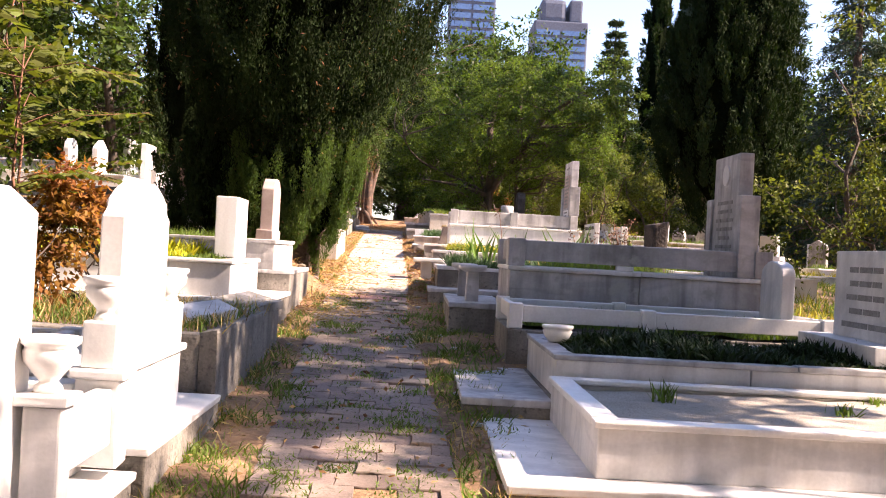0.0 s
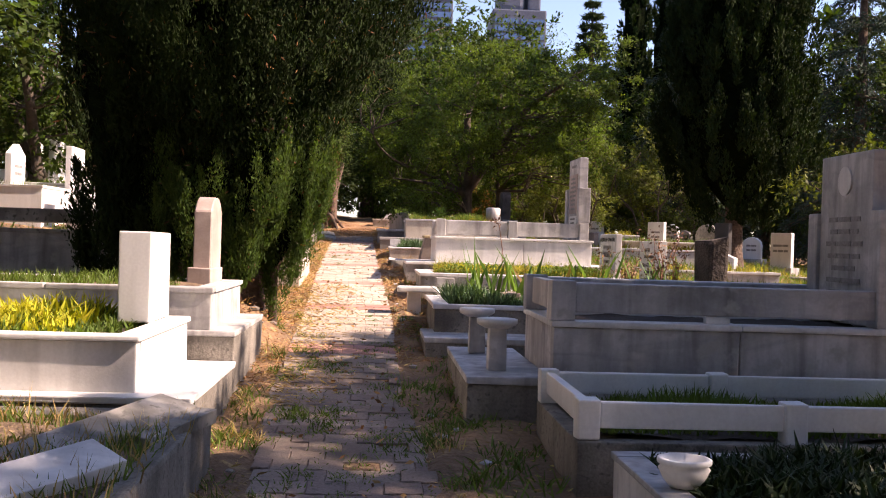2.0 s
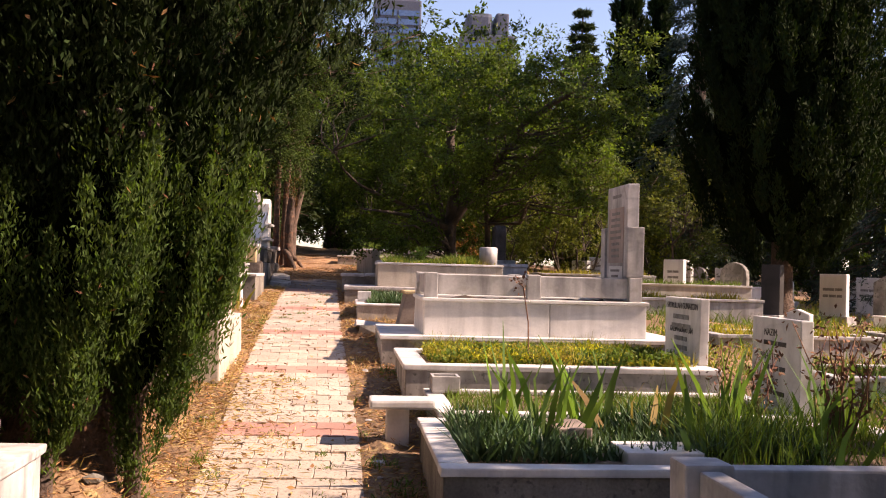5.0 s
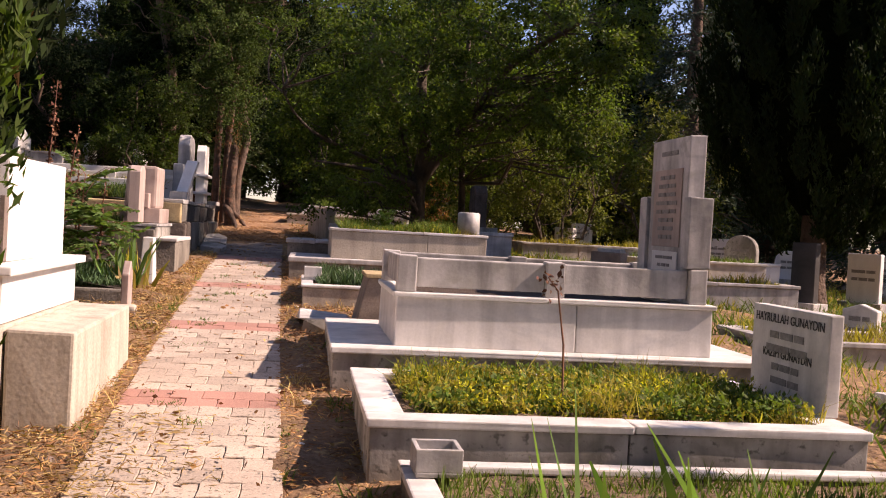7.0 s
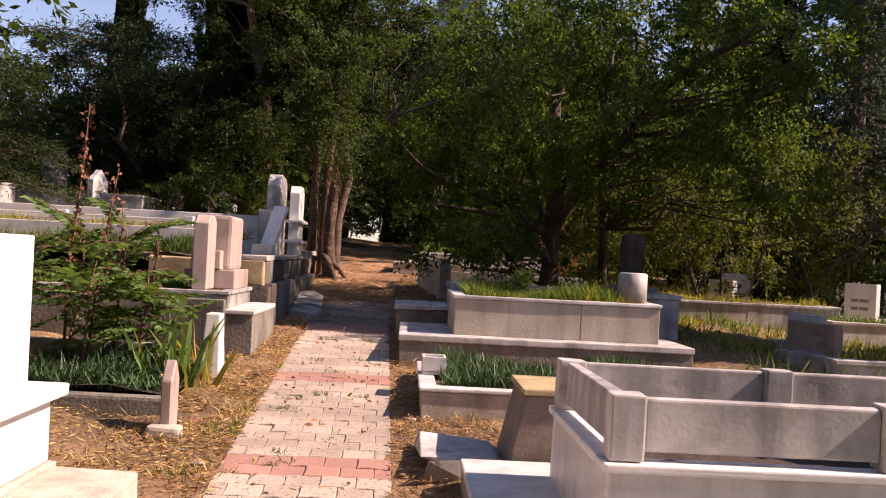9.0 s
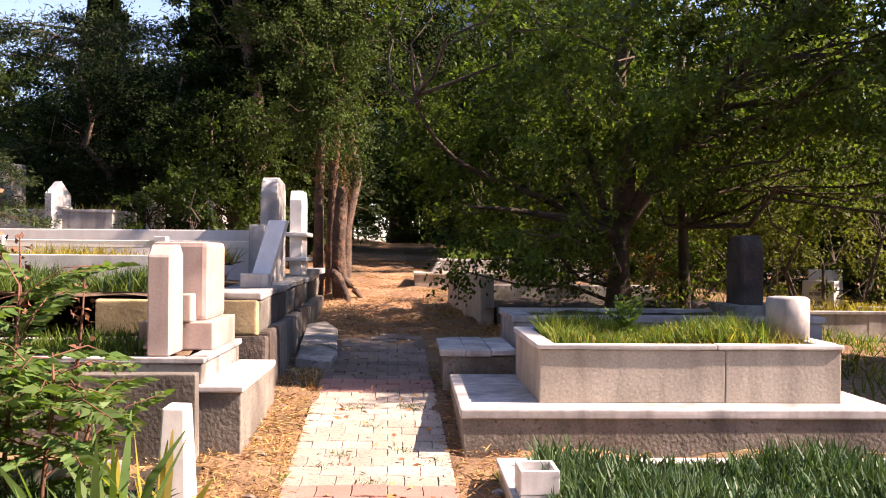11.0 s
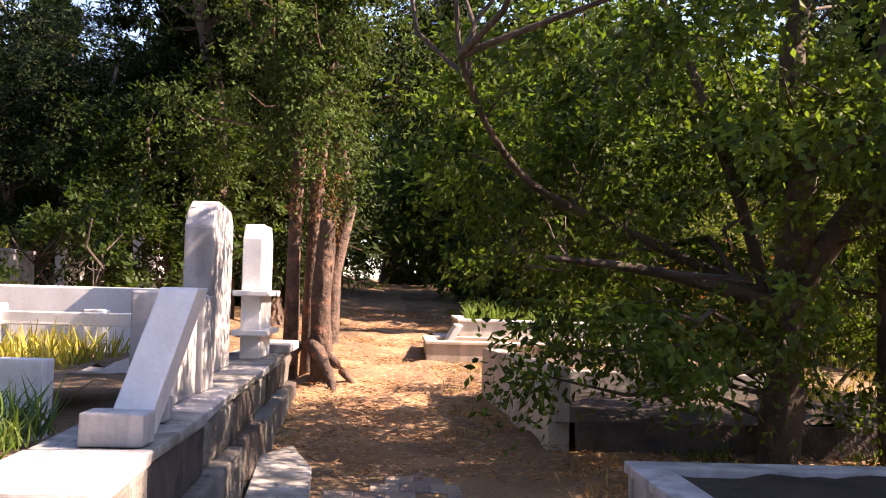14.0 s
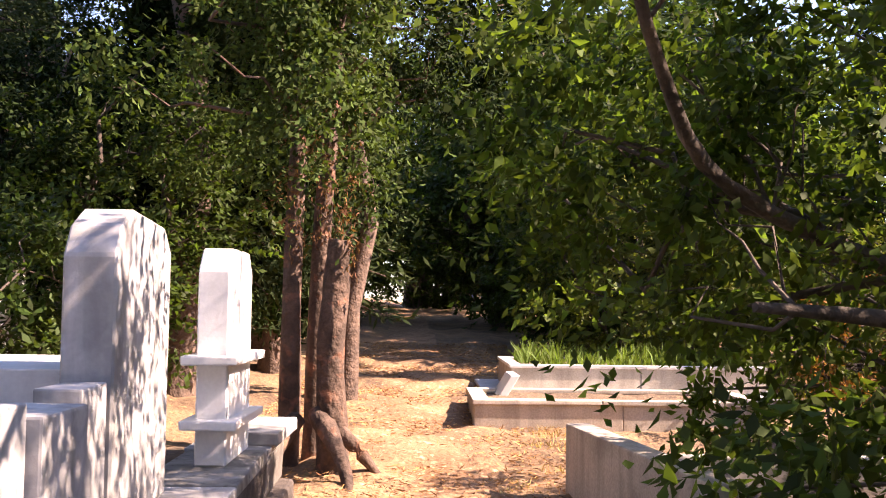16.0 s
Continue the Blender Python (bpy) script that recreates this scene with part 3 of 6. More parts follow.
def rimmed(parent, body, rim, x0, x1, y0, y1, z0, z1, wide=0.1, thick=0.03, over=0.015, wall=0.08, rim_label=""):
    """Four side panels and, on them, four coping slabs, butted end to end."""
    zt = z1 - thick
    for a, b, c, d in ((x0, x1, y0, y0 + wall), (x0, x1, y1 - wall, y1), (x0, x0 + wall, y0 + wall + 0.002, y1 - wall - 0.002), (x1 - wall, x1, y0 + wall + 0.002, y1 - wall - 0.002)):
        if b - a > 1.6:
            m = a + (b - a) * rng.uniform(0.4, 0.62)
            box("side_panel", parent, body, a, m - 0.002, c, d, z0, zt)
            box("side_panel", parent, body, m + 0.002, b, c, d, z0, zt)
        else:
            box("side_panel", parent, body, a, b, c, d, z0, zt)
    X0, X1, Y0, Y1 = x0 - over, x1 + over, y0 - over, y1 + over
    xm = X0 + (X1 - X0) * rng.uniform(0.42, 0.6)
    for a, b, c, d in ((X0, xm - 0.002, Y0, Y0 + wide), (xm + 0.002, X1, Y0, Y0 + wide), (X0, X1, Y1 - wide, Y1), (X0, X0 + wide, Y0 + wide + 0.003, Y1 - wide - 0.003), (X1 - wide, X1, Y0 + wide + 0.003, Y1 - wide - 0.003)):
        box("coping_slab", parent, rim, a, b, c, d, zt, z1, rim_label)


def rails(parent, mat, x0, x1, y0, y1, z0, z1, post=0.12, mids=(), gap=0.03, thick=0.05):
    """Corner and middle posts with panels between them, held a little off the coping."""
    for px in (x0, x1 - post):
        for py in (y0, y1 - post):
            box("post", parent, mat, px, px + post, py, py + post, z0, z1)
    edges = [x0 + post] + [v for m in mids for v in (m, m + post)] + [x1 - post]
    for y in (y0 + (post - thick) / 2, y1 - post + (post - thick) / 2):
        for m in mids:
            yy = y - (post - thick) / 2
            box("post", parent, mat, m, m + post, yy, yy + post, z0, z1)
        for a, b in zip(edges[::2], edges[1::2]):
            box("rail_panel", parent, mat, a + 0.002, b - 0.002, y, y + thick, z0 + gap, z1 - 0.012)
    for x in (x0 + (post - thick) / 2, x1 - post + (post - thick) / 2):
        box("rail_panel", parent, mat, x, x + thick, y0 + post + 0.002, y1 - post - 0.002, z0 + gap, z1 - 0.012)


def bars(parent, x, y0, y1, z_top, rows, pitch, height, mat, face=-1, seed=1):
    """Illegible lettering: rows of short bars, on a face that looks along -x (face -1) or +x."""
    r = random.Random(seed)
    for k in range(rows):
        z = z_top - k * pitch
        w = (y1 - y0) * r.uniform(0.6, 0.95)
        y = (y0 + y1) / 2 - w / 2
        for share in ((0.55, 0.45), (0.4, 0.6), (0.3, 0.4, 0.3))[r.randrange(3)]:
            part("inscription_bar", box_bm(x - 0.002, x + 0.002, y + 0.008, y + w * share - 0.008, z - height, z, 0), mat, parent)
            y += w * share


def lettering(parent, text, x, y, z, size, mat, face=-1):
    """Cut letters on a slab that faces -x: they read from far y to near y."""
    cu = bpy.data.curves.new("inscription", "FONT")
    cu.body, cu.size, cu.extrude, cu.align_x = text, size, 0.001, "CENTER"
    tmp = new("tmp", cu)
    me = bpy.data.meshes.new_from_object(tmp)
    bpy.data.objects.remove(tmp)
    rot = Matrix(((0, 0, -1, 0), (-1, 0, 0, 0), (0, 1, 0, 0), (0, 0, 0, 1)))
    me.transform(Matrix.Translation(Vector((x, y, z)) - origin(parent)) @ rot)
    return link_mesh("inscription", me, mat, parent, "black carved capital letters")


def arch(y0, y1, z0, z1, rise, n=8):
    """Outline of a slab with a rounded top."""
    c = (y0 + y1) / 2
    return [(y0, z0), (y1, z0), (y1, z1 - rise)] + [(c + (y1 - y0) / 2 * math.cos(math.pi * i / n), z1 - rise + rise * math.sin(math.pi * i / n)) for i in range(1, n)] + [(y0, z1 - rise)]


def urn(x, y, z, s, label, mat=MARBLE, name="urn", low=False):
    t = thing(name, x, y, z, label, "urn", "stone urns")
    if low:
        prof = [(0.05, 0), (0.075, 0.03), (0.092, 0.065), (0.082, 0.075), (0.096, 0.085), (0.096, 0.1), (0.08, 0.102), (0.07, 0.07)]
    else:
        prof = [(0.05, 0), (0.045, 0.02), (0.03, 0.035), (0.05, 0.06), (0.085, 0.10), (0.09, 0.14), (0.082, 0.15), (0.1, 0.165), (0.1, 0.185), (0.08, 0.187), (0.07, 0.15)]
    part("bowl", lathe_bm(x, y, [(r * s, z + h * s) for r, h in prof]), mat, t)
    return t


def flower_box(x0, x1, y0, y1, z0, z1, label, mat=GREY):
    """An open square marble vase."""
    t = thing("flower_box", (x0 + x1) / 2, (y0 + y1) / 2, z0, label, "vase", "marble flower boxes")
    w = 0.018
    box("base", t, mat, x0, x1, y0, y1, z0, z0 + 0.02)
    for a, b, c, d in ((x0, x1, y0, y0 + w), (x0, x1, y1 - w, y1), (x0, x0 + w, y0 + w, y1 - w), (x1 - w, x1, y0 + w, y1 - w)):
        box("side", t, mat, a, b, c, d, z0 + 0.02, z1, bevel=0.004, jitter=0)
    return t


def iris(x, y, z, n, h, label, mat=G_IRIS, spread=0.07):
    t = thing("iris_clump", x, y, z, label, "plant", "iris clumps")
    p = np.stack([rng.normal(0, spread, n), rng.normal(0, spread, n), np.zeros(n)], axis=1)
    d = np.concatenate([p[:, :2] * 3 + rng.normal(size=(n, 2)) * 0.12, np.ones((n, 1))], axis=1)
    v, q = blade_arrays(p, d, rng.uniform(0.55, 1.1, n) * h, rng.uniform(0.028, 0.046, n), rng.uniform(0.02, 0.45, n))
    link_mesh("leaves", array_mesh("leaves", v, q), mat, t)
    return t


def stone_base(parent, mat, slab_mat, x0, x1, y0, y1, top, slab=0.035, over=0.01):
    """A concrete footing down to the ground, with a slab on it."""
    low = min(ground_z(x, y) for x in (x0, x1) for y in (y0, y1)) - 0.12
    box("footing", parent, mat, x0, x1, y0, y1, low, top - slab, jitter=0.006)
    box("slab", parent, slab_mat, x0 - over, x1 + over, y0 - over, y1 + over, top - slab, top)

# ---- graves on the right of the path, nearest first ----


def grave(x, y, label, group="graves beside the path"):
    return thing("grave", x, y, ground_z(x, y), label, "grave", group)


# gravel grave with a white marble rim
g = grave(2.0, 4.7, "low white marble grave filled with pale gravel on a marble plinth")
stone_base(g, CONCRETE, MARBLE, 0.39, 3.40, 3.80, 5.34, 0.60)
rimmed(g, MARBLE, CLEAN, 0.74, 3.25, 3.97, 5.38, 0.60, 0.83, 0.11, 0.03)
bed(g, SAND, 0.82, 3.17, 4.05, 5.30, 0.785, 0.01, "gravel")
field("weeds", "small green weeds in the grave gravel", "weeds", G_GREEN, 0.95, 3.1, 4.2, 5.3, 0.78, 260, 0.09, 0.008, clump=0.035)

# ivy-covered grave
g = grave(2.0, 6.1, "white marble grave overgrown with dark ice plants beside the path")
stone_base(g, CONCRETE, GREY, 0.28, 0.745, 5.36, 6.85, 0.70, 0.04)
box("footing", g, CONCRETE, 0.75, 3.2, 5.42, 6.85, 0.35, 0.70)
rimmed(g, MARBLE, GREY, 0.77, 3.2, 5.45, 6.82, 0.70, 0.94, 0.12, 0.03)
bed(g, DARKSOIL, 0.85, 3.1, 5.53, 6.74, 0.90)
box("headstone_foot", g, MARBLE, 2.55, 2.95, 5.6, 6.75, 0.945, 1.06)
slab = box("headstone", g, MARBLE, 2.72, 2.82, 5.7, 6.6, 1.06, 1.60, "pale grey inscribed marble headstone")
bars(slab, 2.718, 5.8, 6.5, 1.50, 5, 0.085, 0.035, LETTER_WORN, seed=3)
field("ice_plants", "dense dark green ice plants filling a grave", "ground cover", G_IVY, 0.88, 3.10, 5.56, 6.74, 0.90, 12000, 0.11, 0.02, 0.8, 0.7)
urn(0.87, 6.18, 0.945, 1.0, "small round white marble urn on a grave corner", CLEAN, low=True)

# kerbed grave with white posts
g = grave(1.8, 7.5, "grassy grave with a low white marble post and rail kerb")
box("footing", g, CONCRETE, 0.64, 2.95, 6.94, 8.08, 0.45, 0.95, jitter=0.006)
bed(g, DARKSOIL, 0.72, 2.9, 7.02, 8.0, 0.965)
rails(g, CLEAN, 0.64, 2.90, 6.95, 8.07, 0.955, 1.13, 0.10, (1.55,), 0.05, 0.045)
slab = prism_x("headstone", g, MARBLE, 2.62, 2.72, arch(7.3, 7.75, 0.97, 1.52, 0.10), "white round-topped marble headstone")
box("headstone_foot", g, MARBLE, 2.55, 2.8, 7.2, 7.85, 0.955, 1.03)
field("grave_grass", "dark green grass in a shaded kerbed grave", "grass", G_GREEN, 0.78, 2.85, 7.06, 7.95, 0.96, 5500, 0.09, 0.011)

# tall grey marble tomb with a railing and a high headstone
g = grave(1.8, 8.8, "tall weathered grey marble tomb with railing and high headstone")
stone_base(g, CONCRETE, GREY, 0.28, 0.735, 8.27, 9.88, 1.05, 0.045)
box("plinth", g, GREY, 0.74, 2.95, 8.24, 9.45, 0.55, 0.98)
rimmed(g, GREY, MARBLE, 0.75, 2.88, 8.27, 9.36, 0.98, 1.37, 0.15, 0.035)
bed(g, DARKSOIL, 0.85, 2.8, 8.36, 9.28, 1.345)
rails(g, GREY, 0.73, 2.88, 8.26, 9.37, 1.372, 1.595, 0.14, (), 0.045, 0.06)
box("rail_block", g, MARBLE, 1.62, 1.76, 8.30, 8.36, 1.372, 1.415)
slab = box("headstone", g, GREY, 2.62, 2.74, 8.42, 9.12, 1.37, 2.41, "tall worn marble headstone with carved medallion")
box("headstone_wing", g, GREY, 2.60, 2.76, 8.27, 8.415, 1.37, 2.05)
box("headstone_wing", g, GREY, 2.60, 2.76, 9.125, 9.26, 1.37, 2.05)
bars(slab, 2.618, 8.5, 9.04, 2.02, 7, 0.075, 0.03, LETTER_WORN, seed=5)
medal = bmesh.new()
bmesh.ops.create_cone(medal, segments=24, radius1=0.09, radius2=0.085, depth=0.012, cap_ends=True, matrix=Matrix.Translation((2.616, 8.77, 2.24)) @ Matrix.Rotation(radians(90), 4, "Y"))
part("medallion", medal, MARBLE, slab, "round carved medallion")


def stool(x, y, z):
    t = thing("stone_stool", x, y, z, "grey marble pedestal stool with an overhanging top", "stool", "stone stools")
    box("post", t, GREY, x - 0.055, x + 0.055, y - 0.055, y + 0.055, z, z + 0.25, taper=0.08)
    part("seat", lathe_bm(x, y, [(0.07, z + 0.245), (0.11, z + 0.265), (0.12, z + 0.275), (0.12, z + 0.30), (0.1, z + 0.303)], 14), MARBLE, t)


stool(0.47, 8.58, 1.05)
stool(0.44, 9.50, 1.05)

# iris grave
g = grave(1.4, 11.3, "grey grave planted with irises and ice plants behind a slab step")
stone_base(g, CONCRETE, GREY, 0.13, 1.0, 10.2, 11.03, 1.08, 0.04)
rimmed(g, CONCRETE, MARBLE, 0.22, 2.75, 10.72, 12.13, 0.72, 1.30, 0.13, 0.035)
bed(g, SOIL, 0.3, 2.68, 10.8, 12.05, 1.27)
box("pedestal", g, BROWNSTONE, 0.80, 0.98, 11.3, 11.62, 1.28, 1.38)
slab = box("headstone", g, ROUGHDARK, 2.55, 2.74, 11.15, 11.52, 1.27, 1.90, "rough dark brown stone headstone", bevel=0.03, jitter=0.03)
box("marker", g, MARBLE, 1.05, 1.4, 10.95, 11.25, 1.27, 1.33, "fallen white marble slab")
field("ice_plants", "green ice plants spreading over a sunny grave", "ground cover", G_SUCC, 0.35, 2.0, 11.0, 12.03, 1.27, 4200, 0.14, 0.014, 0.5, 0.9)
field("grave_grass", "dry and green grass among irises", "grass", G_GREEN, 1.4, 2.7, 10.8, 12.0, 1.27, 1500, 0.24, 0.007)
for ix, iy, n, h in ((0.75, 11.35, 10, 0.5), (1.15, 11.9, 9, 0.55), (2.15, 11.4, 10, 0.55), (0.60, 11.75, 9, 0.60), (0.92, 11.85, 7, 0.56), (1.72, 11.55, 13, 0.62), (1.5, 11.2, 6, 0.42), (2.4, 11.75, 10, 0.58), (2.0, 11.05, 6, 0.4)):
    iris(ix, iy, 1.27, n, h, "clump of sword-leaved green irises on a grave")
iris(1.3, 11.6, 1.27, 5, 0.45, "withered orange iris leaves on a grave", G_DRY)


def twiggy(x, y, z, n, h, label, mat=STALK, name="dry_shrub", berries=False):
    t = thing(name, x, y, z, label, "shrub")
    bm = bmesh.new()
    tips = []
    for _ in range(n):
        a, s = rng.uniform(0, 6.28), rng.uniform(0.15, 0.5)
        hh = h * rng.uniform(0.6, 1.1)
        e = (x + math.cos(a) * s * hh, y + math.sin(a) * s * hh, z + hh)
        pts = bent((x + rng.normal() * 0.04, y + rng.normal() * 0.04, z), e, 4, 0.05)
        tube(bm, pts, [0.007, 0.006, 0.005, 0.004, 0.002], 4)
        tips += pts[2:]
    part("stem", bm, mat, t)
    k = len(tips) * 8
    p = np.repeat(np.array([list(q) for q in tips]), 8, axis=0) + rng.normal(size=(k, 3)) * 0.035
    leaves_part("leaves", t, mat, p, rng.normal(size=(k, 3)), rng.uniform(0.02, 0.05, k), rng.uniform(0.01, 0.02, k))
    return t


twiggy(2.2, 11.3, 1.27, 14, 0.6, "bare brown twiggy shrub on a grave")
twiggy(1.95, 11.9, 1.27, 10, 0.45, "bare brown twiggy shrub on a grave")

# stone bench beside the path
b = thing("stone_bench", 0.14, 12.5, ground_z(0.14, 12.5), "small worn white marble bench on one post", "bench")
box("seat", b, MARBLE, -0.05, 0.33, 12.38, 12.60, 1.305, 1.36, bevel=0.015)
box("leg", b, MARBLE, 0.05, 0.18, 12.43, 12.56, 1.02, 1.305)

# low grave with a flower box
g = grave(1.4, 12.9, "low white marble kerbed grave with thin grass")
rimmed(g, CONCRETE, MARBLE, 0.34, 2.5, 12.22, 13.36, 0.95, 1.32, 0.11, 0.03)
bed(g, SOIL, 0.42, 2.42, 12.30, 13.3, 1.285)
slab = box("headstone", g, MARBLE, 2.42, 2.50, 12.24, 12.95, 1.325, 1.87, "white marble headstone with black letters")
for k, word in enumerate(("NAZIM", "BAHATTIN", "HÜSNIYE")):
    lettering(slab, word, 2.418, 12.66, 1.76 - 0.15 * k, 0.062, LETTER)
bars(slab, 2.418, 12.34, 12.85, 1.73, 3, 0.15, 0.028, LETTER, seed=8)
field("grave_grass", "short thin green grass on a low grave", "grass", G_GREEN, 0.45, 2.4, 12.33, 13.27, 1.285, 3200, 0.07, 0.006)
flower_box(0.36, 0.54, 13.06, 13.26, 1.322, 1.43, "empty square grey marble flower box on a grave rim")

# yellow grass grave with an inscribed headstone
g = grave(1.4, 14.2, "white marble grave filled with tall yellow-green grass")
rimmed(g, DIRTY, MARBLE, 0.21, 2.40, 13.46, 14.92, 1.0, 1.467, 0.17, 0.035)
bed(g, SOIL, 0.3, 2.35, 13.55, 14.85, 1.44)
slab = box("headstone", g, MARBLE, 2.36, 2.43, 13.78, 14.6, 1.47, 1.95, "white marble headstone with black capital letters")
lettering(slab, "HAYRULLAH GUNAYDIN", 2.358, 14.19, 1.865, 0.066, LETTER)
bars(slab, 2.358, 13.95, 14.45, 1.82, 2, 0.07, 0.036, LETTER_WORN, seed=11)
lettering(slab, "KAZIM GUNAYDIN", 2.358, 14.19, 1.685, 0.062, LETTER)
bars(slab, 2.358, 14.0, 14.4, 1.655, 2, 0.07, 0.034, LETTER_WORN, seed=12)
def herbs(label, mat, x0, x1, y0, y1, z, n, leaf, high):
    """Small weed leaves in low mounds over a grave."""
    m = max(8, n // 60)
    c = np.stack([rng.uniform(x0, x1, m), rng.uniform(y0, y1, m)], axis=1)
    q = rng.integers(0, m, n)
    p = np.zeros((n, 3))
    p[:, :2] = c[q] + rng.normal(size=(n, 2)) * 0.055
    p[:, 0], p[:, 1] = np.clip(p[:, 0], x0, x1), np.clip(p[:, 1], y0, y1)
    p[:, 2] = z + rng.uniform(0.0, 1.0, n) ** 0.7 * (rng.uniform(0.35, 1.0, m) * high)[q]
    d = rng.normal(size=(n, 3)) + np.array((0, 0, 0.4))
    v, f = leaf_arrays(p, d, rng.uniform(0.6, 1.3, n) * leaf, rng.uniform(0.35, 0.6, n) * leaf, 0.2, rng.normal(size=(n, 3)) * 0.5 + np.array((0, 0, 1.0)))
    return tagged(link_mesh("weeds", array_mesh("weeds", v, f), mat), label, "weeds", kind="stuff")


herbs("low yellow-green leafy weeds filling a grave", G_YELL, 0.42, 2.27, 13.66, 14.76, 1.44, 9000, 0.032, 0.11)
herbs("low green leafy weeds filling a grave", G_GREEN, 0.42, 2.27, 13.66, 14.76, 1.44, 8000, 0.036, 0.13)
herbs("tiny yellow flowers above leafy weeds", FLOWER, 0.42, 2.27, 13.66, 14.76, 1.48, 1300, 0.022, 0.10)
field("grave_grass", "tall thin yellow-green grass on a grave", "grass", G_YELL, 0.40, 2.28, 13.64, 14.76, 1.44, 1300, 0.17, 0.005, 0.8, clump=0.07)
field("grave_grass", "fresh green grass tufts on a grave", "grass", G_GREEN, 0.42, 2.28, 13.66, 14.74, 1.44, 1500, 0.13, 0.006, 0.8, clump=0.08)


def dead_flower(x, y, z, h, label):
    t = thing("dead_flower", x, y, z, label, "plant", "dead flowers")
    bm = bmesh.new()
    pts = [(x, y, z), (x - 0.01, y, z + h * 0.5), (x - 0.05, y, z + h * 0.9), (x - 0.10, y, z + h)]
    tube(bm, pts, [0.006, 0.005, 0.004, 0.003], 5)
    part("stalk", bm, STALK, t)
    k = 26
    p = np.array((x - 0.09, y, z + h * 0.96)) + rng.normal(size=(k, 3)) * 0.03
    leaves_part("head", t, STALK, p, rng.normal(size=(k, 3)), rng.uniform(0.02, 0.05, k), rng.uniform(0.012, 0.025, k), "shrivelled brown flower head")


dead_flower(1.13, 13.9, 1.44, 0.62, "dry brown flower stalk with a bent head")

# rubble between the graves
for k in range(16):
    rx, ry = 0.5 + 0.12 * k + rng.uniform(-0.03, 0.03), 15.0 + rng.uniform(-0.03, 0.03)
    s = rng.uniform(0.03, 0.055)
    st = link_mesh("rubble_stone", bpy.data.meshes.new("rubble_stone"), None)
    bm = box_bm(-s * 1.2, s * 1.2, -s, s, 0, s * 1.1, 0.008, 0.012)
    bm.to_mesh(st.data)
    bm.free()
    st.data.materials.append(DIRTY)
    st.location = (rx, ry, 1.30)
    tagged(st, "small broken stone lying between graves", "stone", "rubble stones")
fill = grave(1.4, 15.0, "earth and rubble strip between two graves")
box("footing", fill, CONCRETE, 0.3, 2.5, 14.95, 15.07, 1.0, 1.31, jitter=0.008)

# long white tomb with railing and tall headstone
g = grave(1.4, 15.9, "white marble tomb with post and panel railing and a tall headstone")
stone_base(g, DIRTY, MARBLE, 0.10, 2.75, 15.10, 16.85, 1.555, 0.035)
rimmed(g, MARBLE, CLEAN, 0.46, 2.40, 15.25, 16.48, 1.555, 1.875, 0.15, 0.03, 0.02)
bed(g, DARKSOIL, 0.55, 2.3, 15.34, 16.4, 1.85)
rails(g, GREY, 0.46, 2.36, 15.26, 16.47, 1.877, 2.09, 0.115, (1.352,), 0.03, 0.05)
slab = box("headstone", g, GREY, 2.24, 2.35, 15.375, 16.05, 1.88, 2.92, "tall inscribed grey marble headstone")
box("headstone_panel", slab, PINK, 2.232, 2.24, 15.46, 15.96, 2.22, 2.72, "brownish worn inscription panel", bevel=0.003, jitter=0)
box("headstone_wing", g, GREY, 2.22, 2.37, 15.265, 15.37, 2.092, 2.53)
box("headstone_wing", g, GREY, 2.22, 2.37, 16.06, 16.2, 1.88, 2.55)
bars(slab, 2.229, 15.5, 15.92, 2.68, 8, 0.055, 0.026, LETTER_WORN, seed=21)
box("plate", slab, CLEAN, 2.233, 2.239, 15.48, 15.94, 2.0, 2.19, "white marble name plate", bevel=0.002, jitter=0)
bars(slab, 2.231, 15.54, 15.88, 2.16, 3, 0.05, 0.02, LETTER_WORN, seed=22)
bars(slab, 2.238, 15.55, 15.88, 2.84, 1, 0.06, 0.03, LETTER_WORN, seed=23)

# broken slab and a leaning block
sl = thing("broken_slab", 0.1, 16.95, ground_z(0.1, 16.95), "cracked pale marble slab lying beside the path", "slab", "broken slabs")
b1 = box_bm(-0.10, 0.30, 16.98, 17.55, 1.50, 1.545, 0.008, 0.03)
part("piece", b1, GREY, sl)
b2 = box_bm(-0.06, 0.2, 16.90, 16.975, 1.42, 1.52, 0.008, 0.025)
part("piece", b2, DIRTY, sl)
bl = thing("leaning_block", 0.48, 17.2, ground_z(0.48, 17.2), "brown stone block leaning between two tombs", "stone block")
bm = box_bm(0.36, 0.62, 16.92, 17.5, 1.42, 1.86, 0.01, 0.0)
for v in bm.verts:
    v.co.x += 0.10 * (v.co.z - 1.42) / 0.44 - 0.06
part("block", bm, BROWNSTONE, bl)
part("cap", box_bm(0.38, 0.68, 16.9, 17.52, 1.862, 1.89, 0.006, 0.004), OCHRE, bl, "tan top face")

# ice-plant grave
g = grave(1.0, 19.0, "plastered grave with marble rim full of green ice plants")
rimmed(g, PLASTER, MARBLE, -0.08, 2.25, 18.25, 19.75, 1.35, 1.71, 0.11, 0.03)
bed(g, SOIL, 0.0, 2.2, 18.32, 19.68, 1.69)
field("ice_plants", "dense green ice plants filling a sunny grave", "ground cover", G_SUCC, 0.06, 2.14, 18.38, 19.64, 1.68, 9000, 0.13, 0.013, 0.35, 1.0)
flower_box(-0.07, 0.09, 18.9, 19.12, 1.712, 1.83, "square white marble flower box on a grave rim", MARBLE)

